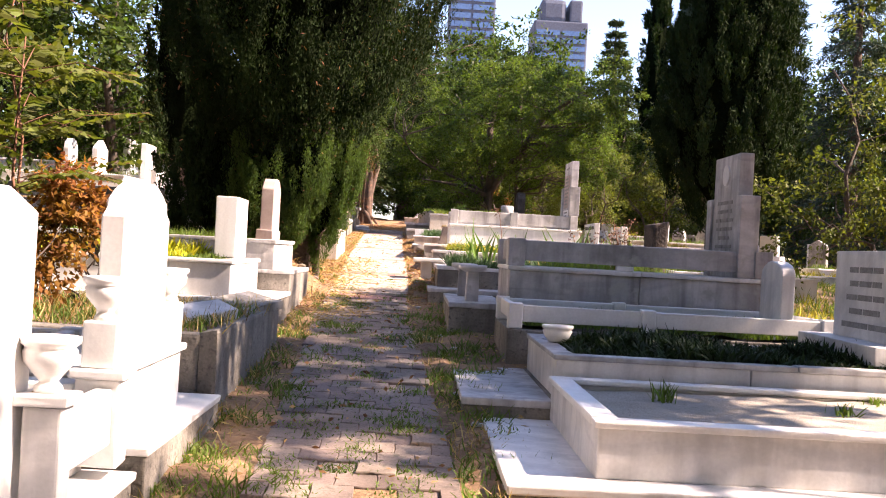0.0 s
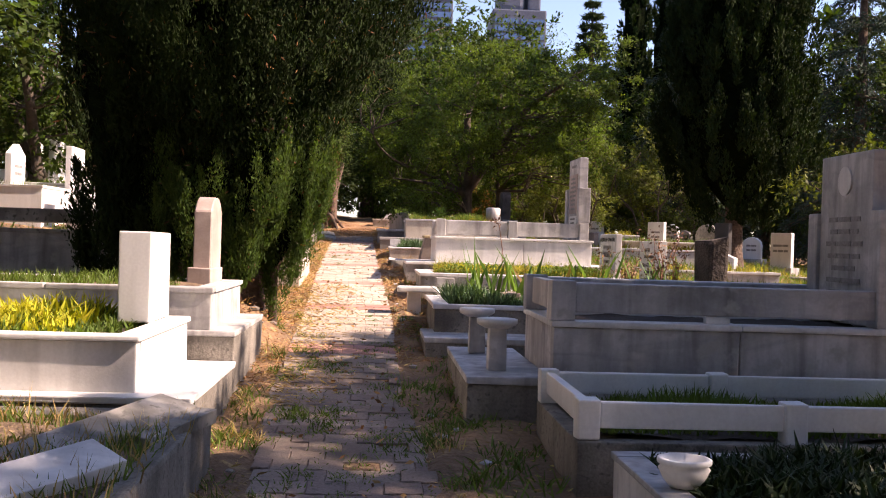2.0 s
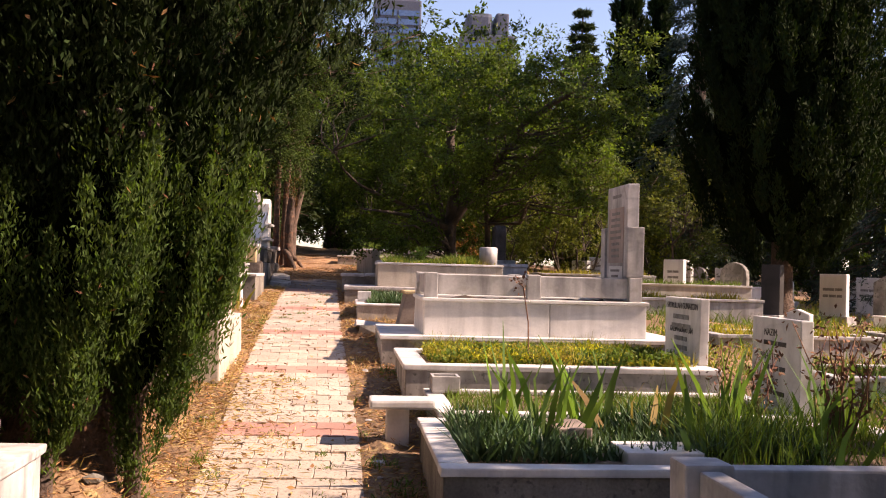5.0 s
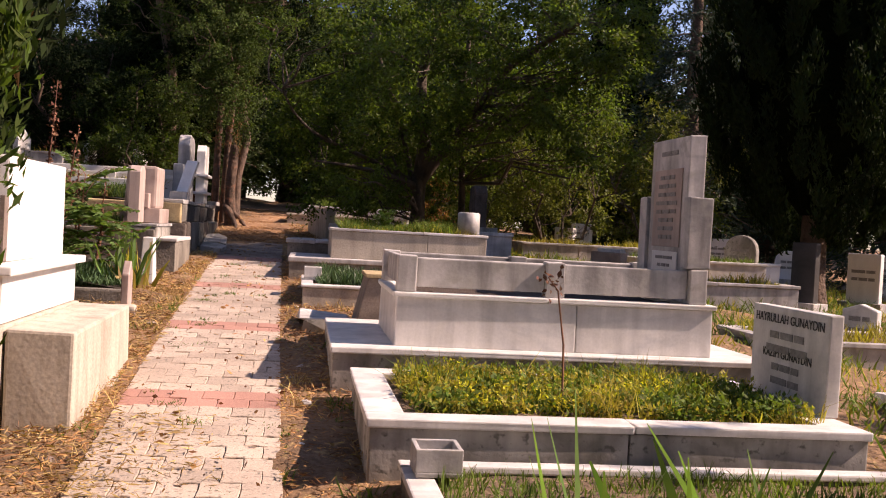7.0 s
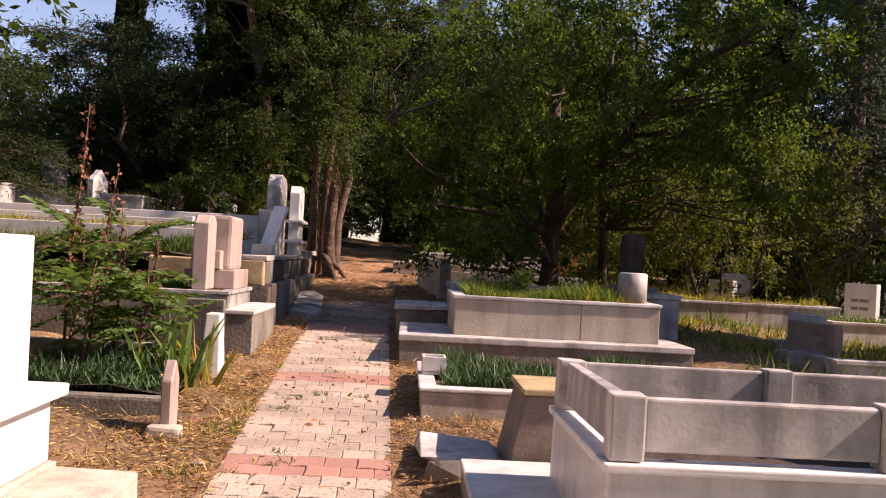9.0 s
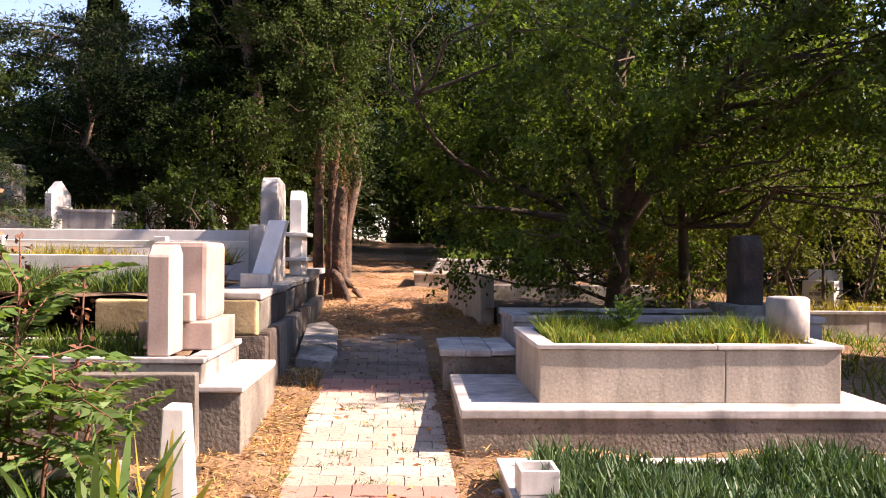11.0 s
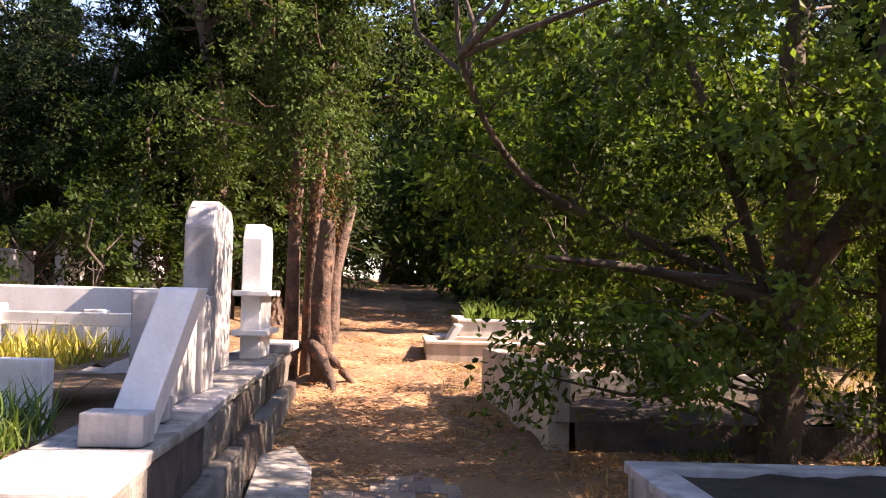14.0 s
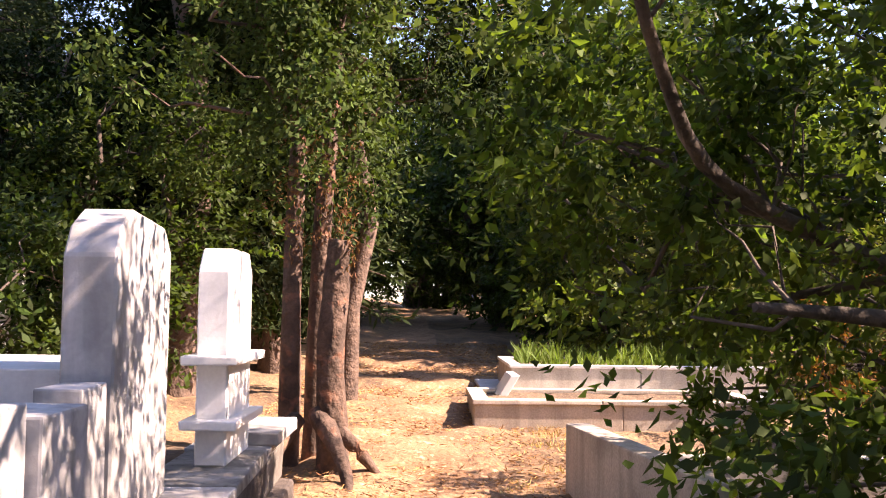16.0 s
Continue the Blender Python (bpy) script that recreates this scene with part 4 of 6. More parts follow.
# plastered tomb on a plinth
g = grave(1.0, 21.2, "tall plastered tomb with marble rim on a stone plinth")
stone_base(g, CONCRETE, GREY, -0.23, 2.15, 20.26, 21.85, 1.87, 0.05)
rimmed(g, PLASTER, MARBLE, 0.21, 1.92, 20.50, 21.80, 1.87, 2.20, 0.11, 0.03)
bed(g, SOIL, 0.3, 1.85, 20.58, 21.7, 2.17)
part("end_post", lathe_bm(1.78, 20.95, [(0.13, 2.2), (0.13, 2.44), (0.11, 2.455)], 12), GREY, g, "grey rounded stone post")
field("grave_grass", "bright green grass on a plastered tomb", "grass", G_GREEN, 0.33, 1.6, 20.62, 21.7, 2.17, 3800, 0.14, 0.008, 0.6)
field("grave_grass", "yellowing grass on a plastered tomb", "grass", G_YELL, 0.33, 1.85, 20.62, 21.7, 2.17, 1600, 0.12, 0.007, 0.6)


def weed(x, y, z, h, n, label):
    t = thing("leafy_weed", x, y, z, label, "plant", "leafy weeds")
    bm = bmesh.new()
    P, D = [], []
    for _ in range(n):
        e = Vector((x + rng.normal() * 0.07, y + rng.normal() * 0.07, z + h * rng.uniform(0.6, 1.0)))
        pts = bent((x + rng.normal() * 0.02, y + rng.normal() * 0.02, z), e, 4, 0.03)
        tube(bm, pts, [0.005, 0.004, 0.004, 0.003, 0.002], 4)
        for q in range(26):
            s = rng.uniform(0.15, 1)
            P.append(list(pts[0].lerp(e, s)))
            a = rng.uniform(0, 6.28)
            D.append((math.cos(a), math.sin(a), 0.45))
    part("stem", bm, G_GREEN, t)
    k = len(P)
    leaves_part("leaves", t, G_IRIS, np.array(P), np.array(D), rng.uniform(0.05, 0.09, k), rng.uniform(0.015, 0.028, k))


weed(0.85, 21.2, 2.17, 0.27, 6, "tall leafy green weed on a tomb")

# slab step of three planks
st = thing("slab_step", -0.04, 22.4, ground_z(0, 22.4), "low step of three loose marble planks", "step")
box("footing", st, CONCRETE, -0.28, 0.22, 21.92, 22.95, 1.60, 1.985)
for k in range(3):
    box("plank", st, GREY, -0.30 + 0.178 * k, -0.130 + 0.178 * k, 21.90, 22.97, 1.988, 2.03, jitter=0.006)

# shaded tombs under the broadleaf tree
g = grave(1.4, 23.2, "grey stone tomb of bare dark soil under the tree")
rimmed(g, GREY, GREY, 0.26, 2.6, 22.42, 23.55, 1.55, 2.24, 0.16, 0.05)
bed(g, DARKSOIL, 0.35, 2.5, 22.5, 23.45, 2.21)
slab = prism_x("headstone", g, ROUGHDARK, 2.17, 2.35, [(23.0, 2.24), (23.42, 2.24), (23.42, 2.74), (23.40, 2.81), (23.33, 2.86), (23.10, 2.87), (23.03, 2.82), (23.0, 2.75)], "dark stone headstone with a chipped shoulder", 0.015)
box("headstone_foot", g, DIRTY, 2.05, 2.48, 22.85, 23.5, 2.20, 2.30)
g = grave(1.4, 26.0, "long low cream plastered kerb half hidden by branches")
bm = box_bm(0.0, 0.15, 25.9, 28.0, 1.75, 2.47, 0.012)
for v in bm.verts:
    v.co.x += 0.13 * (28.0 - v.co.y) - 0.02
part("kerb", bm, PLASTER, g)
box("kerb", g, DIRTY, 0.16, 2.6, 27.86, 28.0, 1.75, 2.3, bevel=0.012)
bed(g, DARKSOIL, 0.30, 3.2, 25.85, 27.85, 2.10, 0.05)
box("edging", g, ROUGHDARK, 0.43, 3.2, 25.75, 25.84, 1.7, 2.13, jitter=0.012, bevel=0.015)
field("grave_grass", "sparse shaded weeds under the broadleaf tree", "weeds", G_GREEN, 0.3, 3.0, 23.7, 27.0, None, 1500, 0.12, 0.012, 0.6, clump=0.1)
g = grave(0.8, 31.0, "low pinkish kerb around a bare grave")
rimmed(g, PLASTER, PLASTER, -0.44, 2.0, 30.3, 31.55, 1.9, 2.40, 0.14, 0.04)
bed(g, SOIL, -0.34, 1.9, 30.4, 31.45, 2.36)
g = grave(1.2, 32.6, "white marble tomb with green planting beside the far path")
stone_base(g, CONCRETE, MARBLE, -0.25, 2.7, 31.7, 33.7, 2.33)
rimmed(g, PLASTER, MARBLE, 0.0, 2.5, 31.9, 33.5, 2.33, 2.60, 0.12)
bed(g, SOIL, 0.1, 2.4, 32, 33.4, 2.57)
field("grave_grass", "bright green plants on a far white tomb", "grass", G_GREEN, 0.15, 2.4, 32.0, 33.4, 2.57, 1500, 0.2, 0.015)
bm = box_bm(-0.30, -0.22, 31.0, 31.6, 2.18, 2.55, 0.008)
for v in bm.verts:
    v.co.x += 0.6 * (v.co.z - 2.18)
ls = thing("leaning_slab", -0.25, 31.3, 2.2, "white marble slab leaning against a tomb", "slab")
part("slab", bm, CLEAN, ls)

# ---- graves on the left of the path ----
g = grave(-1.6, 2.9, "bright white marble grave with a plain headstone and side rail")
stone_base(g, CONCRETE, CLEAN, -2.8, -0.95, 1.9, 3.62, 0.62)
slab = prism_x("headstone", g, CLEAN, -1.21, -1.10, [(2.2, 0.62), (3.0, 0.62), (3.0, 1.50), (2.8, 1.56), (2.4, 1.56), (2.2, 1.50)], "plain white marble headstone")
box("post", g, MARBLE, -1.08, -0.97, 2.90, 3.01, 0.62, 0.95)
box("post_cap", g, CLEAN, -1.10, -0.95, 2.88, 3.03, 0.952, 0.985)
box("rail_panel", g, MARBLE, -1.05, -0.99, 3.015, 3.455, 0.74, 0.93)
box("cross_rail", g, MARBLE, -2.6, -1.12, 3.48, 3.58, 0.62, 0.90)
box("cross_rail_coping", g, CLEAN, -2.6, -1.12, 3.46, 3.60, 0.902, 0.935)
urn(-1.03, 2.955, 0.987, 0.85, "white marble urn on a square post")

g = grave(-1.7, 4.2, "white marble grave with a stepped headstone and urns")
stone_base(g, CONCRETE, CLEAN, -3.2, -0.92, 3.66, 4.98, 0.70)
box("base", g, CLEAN, -1.40, -1.03, 3.62, 4.60, 0.70, 0.945)
box("base_coping", g, CLEAN, -1.42, -1.01, 3.60, 4.63, 0.947, 0.98)
slab = prism_x("headstone", g, CLEAN, -1.205, -1.11, [(3.92, 0.98), (4.60, 0.98), (4.60, 1.52), (4.55, 1.545), (4.54, 1.585), (4.46, 1.625), (4.36, 1.66), (4.16, 1.66), (4.06, 1.625), (3.98, 1.585), (3.97, 1.545), (3.92, 1.52)], "white marble headstone with a stepped rounded top")
box("plinth_post", g, CLEAN, -1.12, -0.97, 3.46, 3.595, 0.66, 0.955)
box("post_cap", g, CLEAN, -1.14, -0.95, 3.44, 3.598, 0.957, 0.99)
box("post", g, CLEAN, -1.11, -0.99, 3.47, 3.59, 0.992, 1.148)
box("post", g, CLEAN, -1.16, -1.05, 4.61, 4.71, 0.702, 1.155)
urn(-1.05, 3.53, 1.15, 0.8, "white marble urn beside a headstone", CLEAN)
urn(-1.105, 4.66, 1.157, 0.8, "white marble urn beside a headstone", CLEAN)
rails(g, MARBLE, -3.1, -1.46, 3.74, 4.66, 0.702, 1.02, 0.1, (), 0.06, 0.05)
box("grave_cover", g, GREY, -3.0, -1.6, 3.86, 4.54, 0.702, 0.80)

g = grave(-1.9, 6.1, "abandoned earth plot with a rough concrete kerb")
for a, b2_, c, d in ((-1.05, -0.95, 5.06, 7.25), (-3.3, -1.052, 5.06, 5.16), (-3.3, -1.052, 7.15, 7.25)):
    box("kerb", g, CONCRETE, a, b2_, c, d, 0.35, 0.99, jitter=0.02, bevel=0.02)
bed(g, SOIL, -3.3, -1.05, 5.16, 7.15, 0.975, 0.04)
field("grave_grass", "sparse green and dry grass on an earth plot", "grass", G_GREEN, -3.2, -1.0, 5.15, 7.15, 0.965, 4200, 0.09, 0.007)
field("dry_grass", "straw-coloured dry grass on an earth plot", "grass", G_DRY, -3.2, -0.95, 5.1, 7.15, 0.965, 1600, 0.13, 0.006)
for k, (x0, y0, L, rz, rx) in enumerate(((-1.28, 6.55, 0.95, 60, 12), (-1.05, 6.75, 0.42, 62, 6), (-1.25, 5.85, 0.5, 48, 16))):
    sl = link_mesh("broken_slab", bpy.data.meshes.new("broken_slab"), None)
    bm = box_bm(-L / 2, L / 2, -0.09, 0.09, 0, 0.055, 0.006, 0.012)
    bm.to_mesh(sl.data)
    bm.free()
    sl.data.materials.append(DIRTY if k < 2 else MARBLE)
    sl.matrix_world = pose(x0, y0, 0.99, rx, -7, rz)
    tagged(sl, "broken marble kerb piece lying on an earth plot", "slab", "broken slabs")

g = grave(-1.8, 8.1, "white marble grave with a square pillar stone and yellow flowers")
stone_base(g, CONCRETE, CLEAN, -3.6, -1.08, 7.38, 8.83, 1.03)
rimmed(g, MARBLE, CLEAN, -3.4, -1.35, 7.50, 8.78, 1.03, 1.30, 0.12, 0.03)
bed(g, DARKSOIL, -3.3, -1.45, 7.58, 8.7, 1.27)
box("pillar", g, CLEAN, -1.62, -1.45, 8.2, 8.72, 1.302, 1.79, "plain white marble pillar stone")
field("flower_bed", "yellow flowering ground cover on a white grave", "flowers", FLOWER, -3.3, -1.75, 7.7, 8.65, 1.27, 2600, 0.13, 0.016, 0.6)
field("grave_grass", "green leaves under yellow flowers", "ground cover", G_GREEN, -3.3, -1.5, 7.62, 8.66, 1.27, 2600, 0.10, 0.012, 0.6)

g = grave(-1.8, 9.6, "brownish marble grave with a chamfered headstone and grass")
stone_base(g, CONCRETE, GREY, -3.6, -1.09, 8.86, 10.32, 1.21)
rimmed(g, GREY, GREY, -3.4, -1.24, 8.90, 10.22, 1.21, 1.467, 0.12, 0.035)
bed(g, SOIL, -3.3, -1.32, 8.98, 10.14, 1.44)
slab = prism_x("headstone", g, PINK, -1.50, -1.38, [(9.72, 1.468), (10.16, 1.468), (10.16, 1.95), (10.08, 2.02), (10.0, 2.05), (9.88, 2.05), (9.80, 2.02), (9.72, 1.95)], "brown marble headstone with a chamfered top")
box("headstone_base", g, PINK, -1.53, -1.37, 9.68, 10.19, 1.44, 1.56)
field("grave_grass", "short dry green grass on a grave", "grass", G_GREEN, -3.3, -1.55, 9.0, 10.1, 1.44, 2600, 0.08, 0.007)

# dark tomb with a slotted railing behind the cypress
g = grave(-4.4, 12.7, "dark weathered marble tomb with slotted railing")
box("plinth", g, GREY, -6.3, -2.45, 11.7, 13.4, 1.1, 1.40)
rimmed(g, GREY, DIRTY, -6.2, -2.52, 11.82, 13.3, 1.40, 1.80, 0.15, 0.04)
bed(g, DARKSOIL, -6.1, -2.6, 11.92, 13.2, 1.77)
rails(g, DIRTY, -6.2, -2.52, 11.82, 13.3, 1.802, 1.99, 0.14, (-4.3,), 0.06, 0.06)

# white tomb with the concrete step
g = grave(-1.8, 15.0, "bright white marble tomb with a tall plain headstone")
box("step", g, PLASTER, -1.42, -1.11, 14.15, 15.68, 1.1, 1.69, "cracked plastered concrete step", bevel=0.015, jitter=0.008)
box("footing", g, PLASTER, -3.6, -1.425, 14.1, 15.75, 1.0, 1.70)
box("body", g, CLEAN, -3.5, -1.45, 14.2, 15.72, 1.70, 1.93)
box("coping", g, CLEAN, -3.55, -1.40, 14.16, 15.76, 1.932, 1.975)
slab = box("headstone", g, CLEAN, -1.66, -1.52, 14.5, 15.68, 1.977, 2.50, "plain white marble headstone")
box("inset", g, BROWNSTONE, -1.54, -1.515, 14.42, 14.49, 1.98, 2.3, bevel=0.003, jitter=0)

# pointed little stone
t = thing("pointed_gravestone", -1.46, 17.65, ground_z(-1.46, 17.65), "small pointed weathered gravestone leaning in dry earth", "gravestone")
prism_x("stone", t, PINK, -1.49, -1.43, [(17.58, 1.36), (17.74, 1.36), (17.75, 1.76), (17.66, 1.87), (17.57, 1.76)])
box("rubble", t, PLASTER, -1.54, -1.36, 17.5, 17.62, 1.44, 1.52, bevel=0.02, jitter=0.02)

# overgrown bed with fern-like saplings
g = grave(-2.6, 19.2, "overgrown earth bed with a low stone kerb")
box("kerb", g, CONCRETE, -4.2, -1.50, 17.92, 18.06, 1.35, 1.62, jitter=0.015, bevel=0.02)
box("kerb", g, CONCRETE, -4.2, -1.60, 20.0, 20.12, 1.5, 2.08, jitter=0.01)
bed(g, DARKSOIL, -4.2, -1.52, 18.06, 20.0, 1.63, 0.04)
box("cross_rail", g, DIRTY, -4.2, -1.75, 19.2, 19.28, 1.66, 1.80)
box("corner_post", g, MARBLE, -1.62, -1.48, 19.25, 19.5, 1.5, 2.02, "slanting white marble post", taper=0.3)
field("ice_plants", "dark green ice plants in a shaded bed", "ground cover", G_SUCC, -4.1, -1.55, 18.08, 19.2, 1.62, 7000, 0.14, 0.014, 0.5, 0.9)
iris(-1.62, 18.55, 1.62, 20, 0.5, "clump of sword-leaved irises with yellowing tips")
iris(-1.50, 18.75, 1.60, 14, 0.42, "clump of pale yellowing iris leaves", G_YELL)
iris(-1.55, 18.35, 1.60, 7, 0.3, "withered straw-coloured iris leaves", G_DRY)


def frond_plant(x, y, z, n, h, L, label, mat=G_IRIS, name="sapling", pair=19, leaf=0.085):
    """A sapling with long pinnate leaves."""
    t = thing(name, x, y, z, label, "plant", "pinnate saplings")
    bm = bmesh.new()
    P, D = [], []
    tube(bm, bent((x, y, z), (x + 0.03, y, z + h), 4, 0.03), [0.012, 0.01, 0.009, 0.007, 0.004], 5)
    for k in range(n):
        s = rng.uniform(0.25, 1.0)
        a = rng.uniform(0, 6.28)
        root = np.array((x + 0.03 * s, y, z + h * s))
        tip = root + np.array((math.cos(a), math.sin(a), rng.uniform(-0.25, 0.55))) * L * rng.uniform(0.7, 1.1)
        mid = (root + tip) / 2 + np.array((0, 0, 0.12 * L))
        tube(bm, [root, mid, tip], [0.004, 0.003, 0.0015], 4)
        ax = (tip - root) / np.linalg.norm(tip - root)
        side = np.cross(ax, (0, 0, 1.0))
        for q in range(pair):
            u = 0.12 + 0.88 * q / pair
            c = root * (1 - u) ** 2 + 2 * u * (1 - u) * mid + tip * u * u
            for sg in (-1, 1):
                P.append(c)
                D.append(side * sg + ax * 0.45 + np.array((0, 0, -0.15)) + rng.normal(size=3) * 0.1)
    part("stem", bm, STALK, t)
    k = len(P)
    leaves_part("leaves", t, mat, np.array(P), np.array(D), rng.uniform(0.75, 1.1, k) * leaf, rng.uniform(0.26, 0.36, k) * leaf)
    return t


for fx, fy, n, h, L in ((-2.10, 18.9, 24, 0.95, 0.46), (-2.45, 19.1, 22, 0.95, 0.46), (-1.90, 18.7, 18, 0.7, 0.4), (-2.75, 18.7, 16, 0.8, 0.42), (-1.85, 19.0, 14, 0.5, 0.36), (-2.2, 18.5, 14, 0.6, 0.4)):
    frond_plant(fx, fy, 1.62, n, h, L, "green sapling with drooping pinnate leaves in a grave bed")


def seed_stalk(x, y, z, h, label, n=90, lean=0.05):
    t = thing("seed_stalk", x, y, z, label, "plant", "tall dead seed stalks")
    bm = bmesh.new()
    e = (x + lean, y, z + h)
    tube(bm, bent((x, y, z), e, 5, 0.012), [0.011, 0.010, 0.009, 0.008, 0.006, 0.003], 6)
    part("stalk", bm, STALK, t)
    s = rng.uniform(0.4, 1.0, n)
    p = np.array((x, y, z)) + np.array((lean, 0, h)) * s[:, None] + rng.normal(size=(n, 3)) * 0.022
    leaves_part("seed_head", t, STALK, p, rng.normal(size=(n, 3)), rng.uniform(0.025, 0.05, n), rng.uniform(0.018, 0.032, n), "dry brown seed capsules")["kind"] = "stuff"


seed_stalk(-2.38, 18.7, 1.62, 1.75, "tall dry brown seed stalk rising from a bed", 130, 0.08)
seed_stalk(-2.28, 18.8, 1.62, 1.35, "leaning dry brown seed stalk", 90, 0.16)
seed_stalk(-2.2, 19.3, 1.62, 1.15, "short dry brown seed stalk", 80, -0.02)
seed_stalk(-2.05, 19.5, 1.62, 0.95, "short dry brown seed stalk", 70, 0.05)

# pair of headstones on a stepped grave
g = grave(-2.6, 20.7, "grassy double grave with two pinkish marble headstones")
stone_base(g, CONCRETE, MARBLE, -4.6, -1.40, 20.2, 21.5, 2.0)
rimmed(g, DIRTY, GREY, -4.5, -1.62, 20.26, 21.46, 2.0, 2.14, 0.1, 0.03)
bed(g, SOIL, -4.4, -1.75, 20.36, 21.36, 2.12)
slab = prism_x("headstone", g, PINK, -1.92, -1.80, [(20.30, 2.142), (20.62, 2.142), (20.62, 2.69), (20.55, 2.74), (20.38, 2.74), (20.30, 2.68)], "pinkish marble headstone with chamfered corners")
bm = box_bm(-2.02, -1.70, 20.80, 21.38, 2.30, 2.76, 0.03, 0.0)
for v in bm.verts:
    v.co.x -= 0.06 * (2.76 - v.co.z) * (1 if v.co.x < -1.86 else 0)
part("headstone", bm, PINK, g, "broad pinkish marble headstone with rounded edges")
box("headstone_base", g, PINK, -2.06, -1.64, 20.66, 21.42, 2.142, 2.30)
box("side_block", g, PINK, -1.94, -1.76, 20.64, 20.79, 2.302, 2.46)
field("grave_grass", "green grass on a double grave", "grass", G_GREEN, -4.4, -2.0, 20.45, 21.1, 2.12, 2400, 0.12, 0.008)
field("grave_grass", "dry yellow grass on a double grave", "grass", G_YELL, -4.4, -2.0, 20.1, 20.4, 2.0, 700, 0.1, 0.008)

# retaining wall with leaning and tall headstones
g = grave(-2.4, 24.5, "raised grave row behind a rough concrete wall with tall marble headstones")
box("wall_end", g, OCHRE, -2.6, -1.53, 21.62, 21.70, 2.15, 2.38, "ochre stained wall end", bevel=0.012, jitter=0.008)
box("wall_end", g, ROUGHDARK, -2.6, -1.46, 21.56, 21.70, 1.6, 2.145, "rough dark foot of the wall end", bevel=0.02, jitter=0.012)
y0 = 21.71
for k in range(7):
    y1 = y0 + (0.7, 1.05, 0.85, 0.95, 0.75, 1.0, 0.87)[k]
    for mt, xa, xb, za, zb in ((CONCRETE if k % 3 else ROUGHDARK, -1.82, -1.45, 1.62, 2.16), (ROUGHDARK if k % 2 else CONCRETE, -1.86, -1.52, 2.162, 2.38)):
        bm = box_bm(xa, xb, y0 + 0.004, y1 - 0.004, za, zb, 0.02, 0.016)
        for v in bm.verts:
            v.co.x -= 0.024 * (v.co.y - 21.7)
        part("wall_block", bm, mt, g)
    bm = box_bm(-1.92, -1.51, y0 + 0.006, y1 - 0.006, 2.382, 2.43, 0.01, 0.01)
    for v in bm.verts:
        v.co.x -= 0.024 * (v.co.y - 21.7)
    part("coping", bm, DIRTY if k % 2 else GREY, g)
    y0 = y1
bed(g, SOIL, -5.6, -1.9, 21.7, 27.3, 2.40, 0.03)
box("kerb", g, MARBLE, -5.4, -2.05, 22.9, 23.02, 2.35, 2.67)
bed(g, SOIL, -5.4, -2.05, 23.02, 24.38, 2.60, 0.02)
box("rail", g, CLEAN, -5.4, -1.99, 24.4, 24.48, 2.73, 2.80)
box("post", g, CLEAN, -2.9, -2.78, 24.38, 24.5, 2.44, 2.84)
box("post", g, CLEAN, -4.4, -4.28, 24.38, 24.5, 2.44, 2.84)
box("post", g, CLEAN, -2.55, -2.43, 25.0, 25.12, 2.44, 2.80)
box("long_tomb", g, CLEAN, -5.6, -2.05, 25.4, 26.4, 2.40, 2.92, "long low white marble tomb")
bm = box_bm(-1.74, -1.60, 22.55, 22.75, 2.432, 2.95, 0.01)
for v in bm.verts:
    v.co.x += 0.22 * (v.co.z - 2.432)
    v.co.y += 0.55 * (v.co.z - 2.432)
part("leaning_headstone", bm, CLEAN, g, "white marble headstone leaning away")
box("headstone_foot", g, GREY, -1.78, -1.57, 22.44, 22.6, 2.432, 2.54)
box("headstone_foot", g, GREY, -1.82, -1.64, 23.05, 23.2, 2.432, 2.52)
slab = box("headstone", g, GREY, -1.86, -1.73, 23.35, 24.1, 2.432, 2.93, "low weathered marble headstone wing")
box("headstone_wing", g, GREY, -1.88, -1.70, 24.12, 24.42, 2.432, 2.90)
slab = prism_x("headstone", g, GREY, -2.02, -1.85, [(25.12, 2.432), (25.82, 2.432), (25.82, 3.34), (25.72, 3.43), (25.30, 3.46), (25.18, 3.40), (25.12, 3.30)], "tall weathered marble headstone with a rounded crest")
box("headstone_wing", g, GREY, -2.0, -1.86, 24.85, 25.1, 2.432, 2.9)
slab = prism_x("headstone", g, CLEAN, -1.88, -1.74, [(26.45, 2.432), (27.05, 2.432), (27.05, 3.30), (26.96, 3.40), (26.54, 3.40), (26.45, 3.30)], "tall white marble headstone with chamfered corners")
box("ledge", g, CLEAN, -1.93, -1.68, 26.35, 27.12, 2.88, 2.92)
box("ledge", g, CLEAN, -1.93, -1.68, 26.35, 27.12, 2.60, 2.64)
box("end_step", g, GREY, -1.95, -1.60, 27.14, 27.9, 2.432, 2.50)
field("grave_grass", "green grass on a raised grave row", "grass", G_GREEN, -5.2, -1.95, 21.9, 22.85, 2.42, 3800, 0.16, 0.009)
field("grave_grass", "yellow-green grass on a raised grave row", "grass", G_YELL, -5.3, -2.1, 23.06, 24.34, 2.60, 3400, 0.13, 0.009)
field("ice_plants", "dark green ground cover on a raised grave row", "ground cover", G_SUCC, -3.6, -2.0, 22.0, 22.8, 2.42, 2500, 0.13, 0.014)

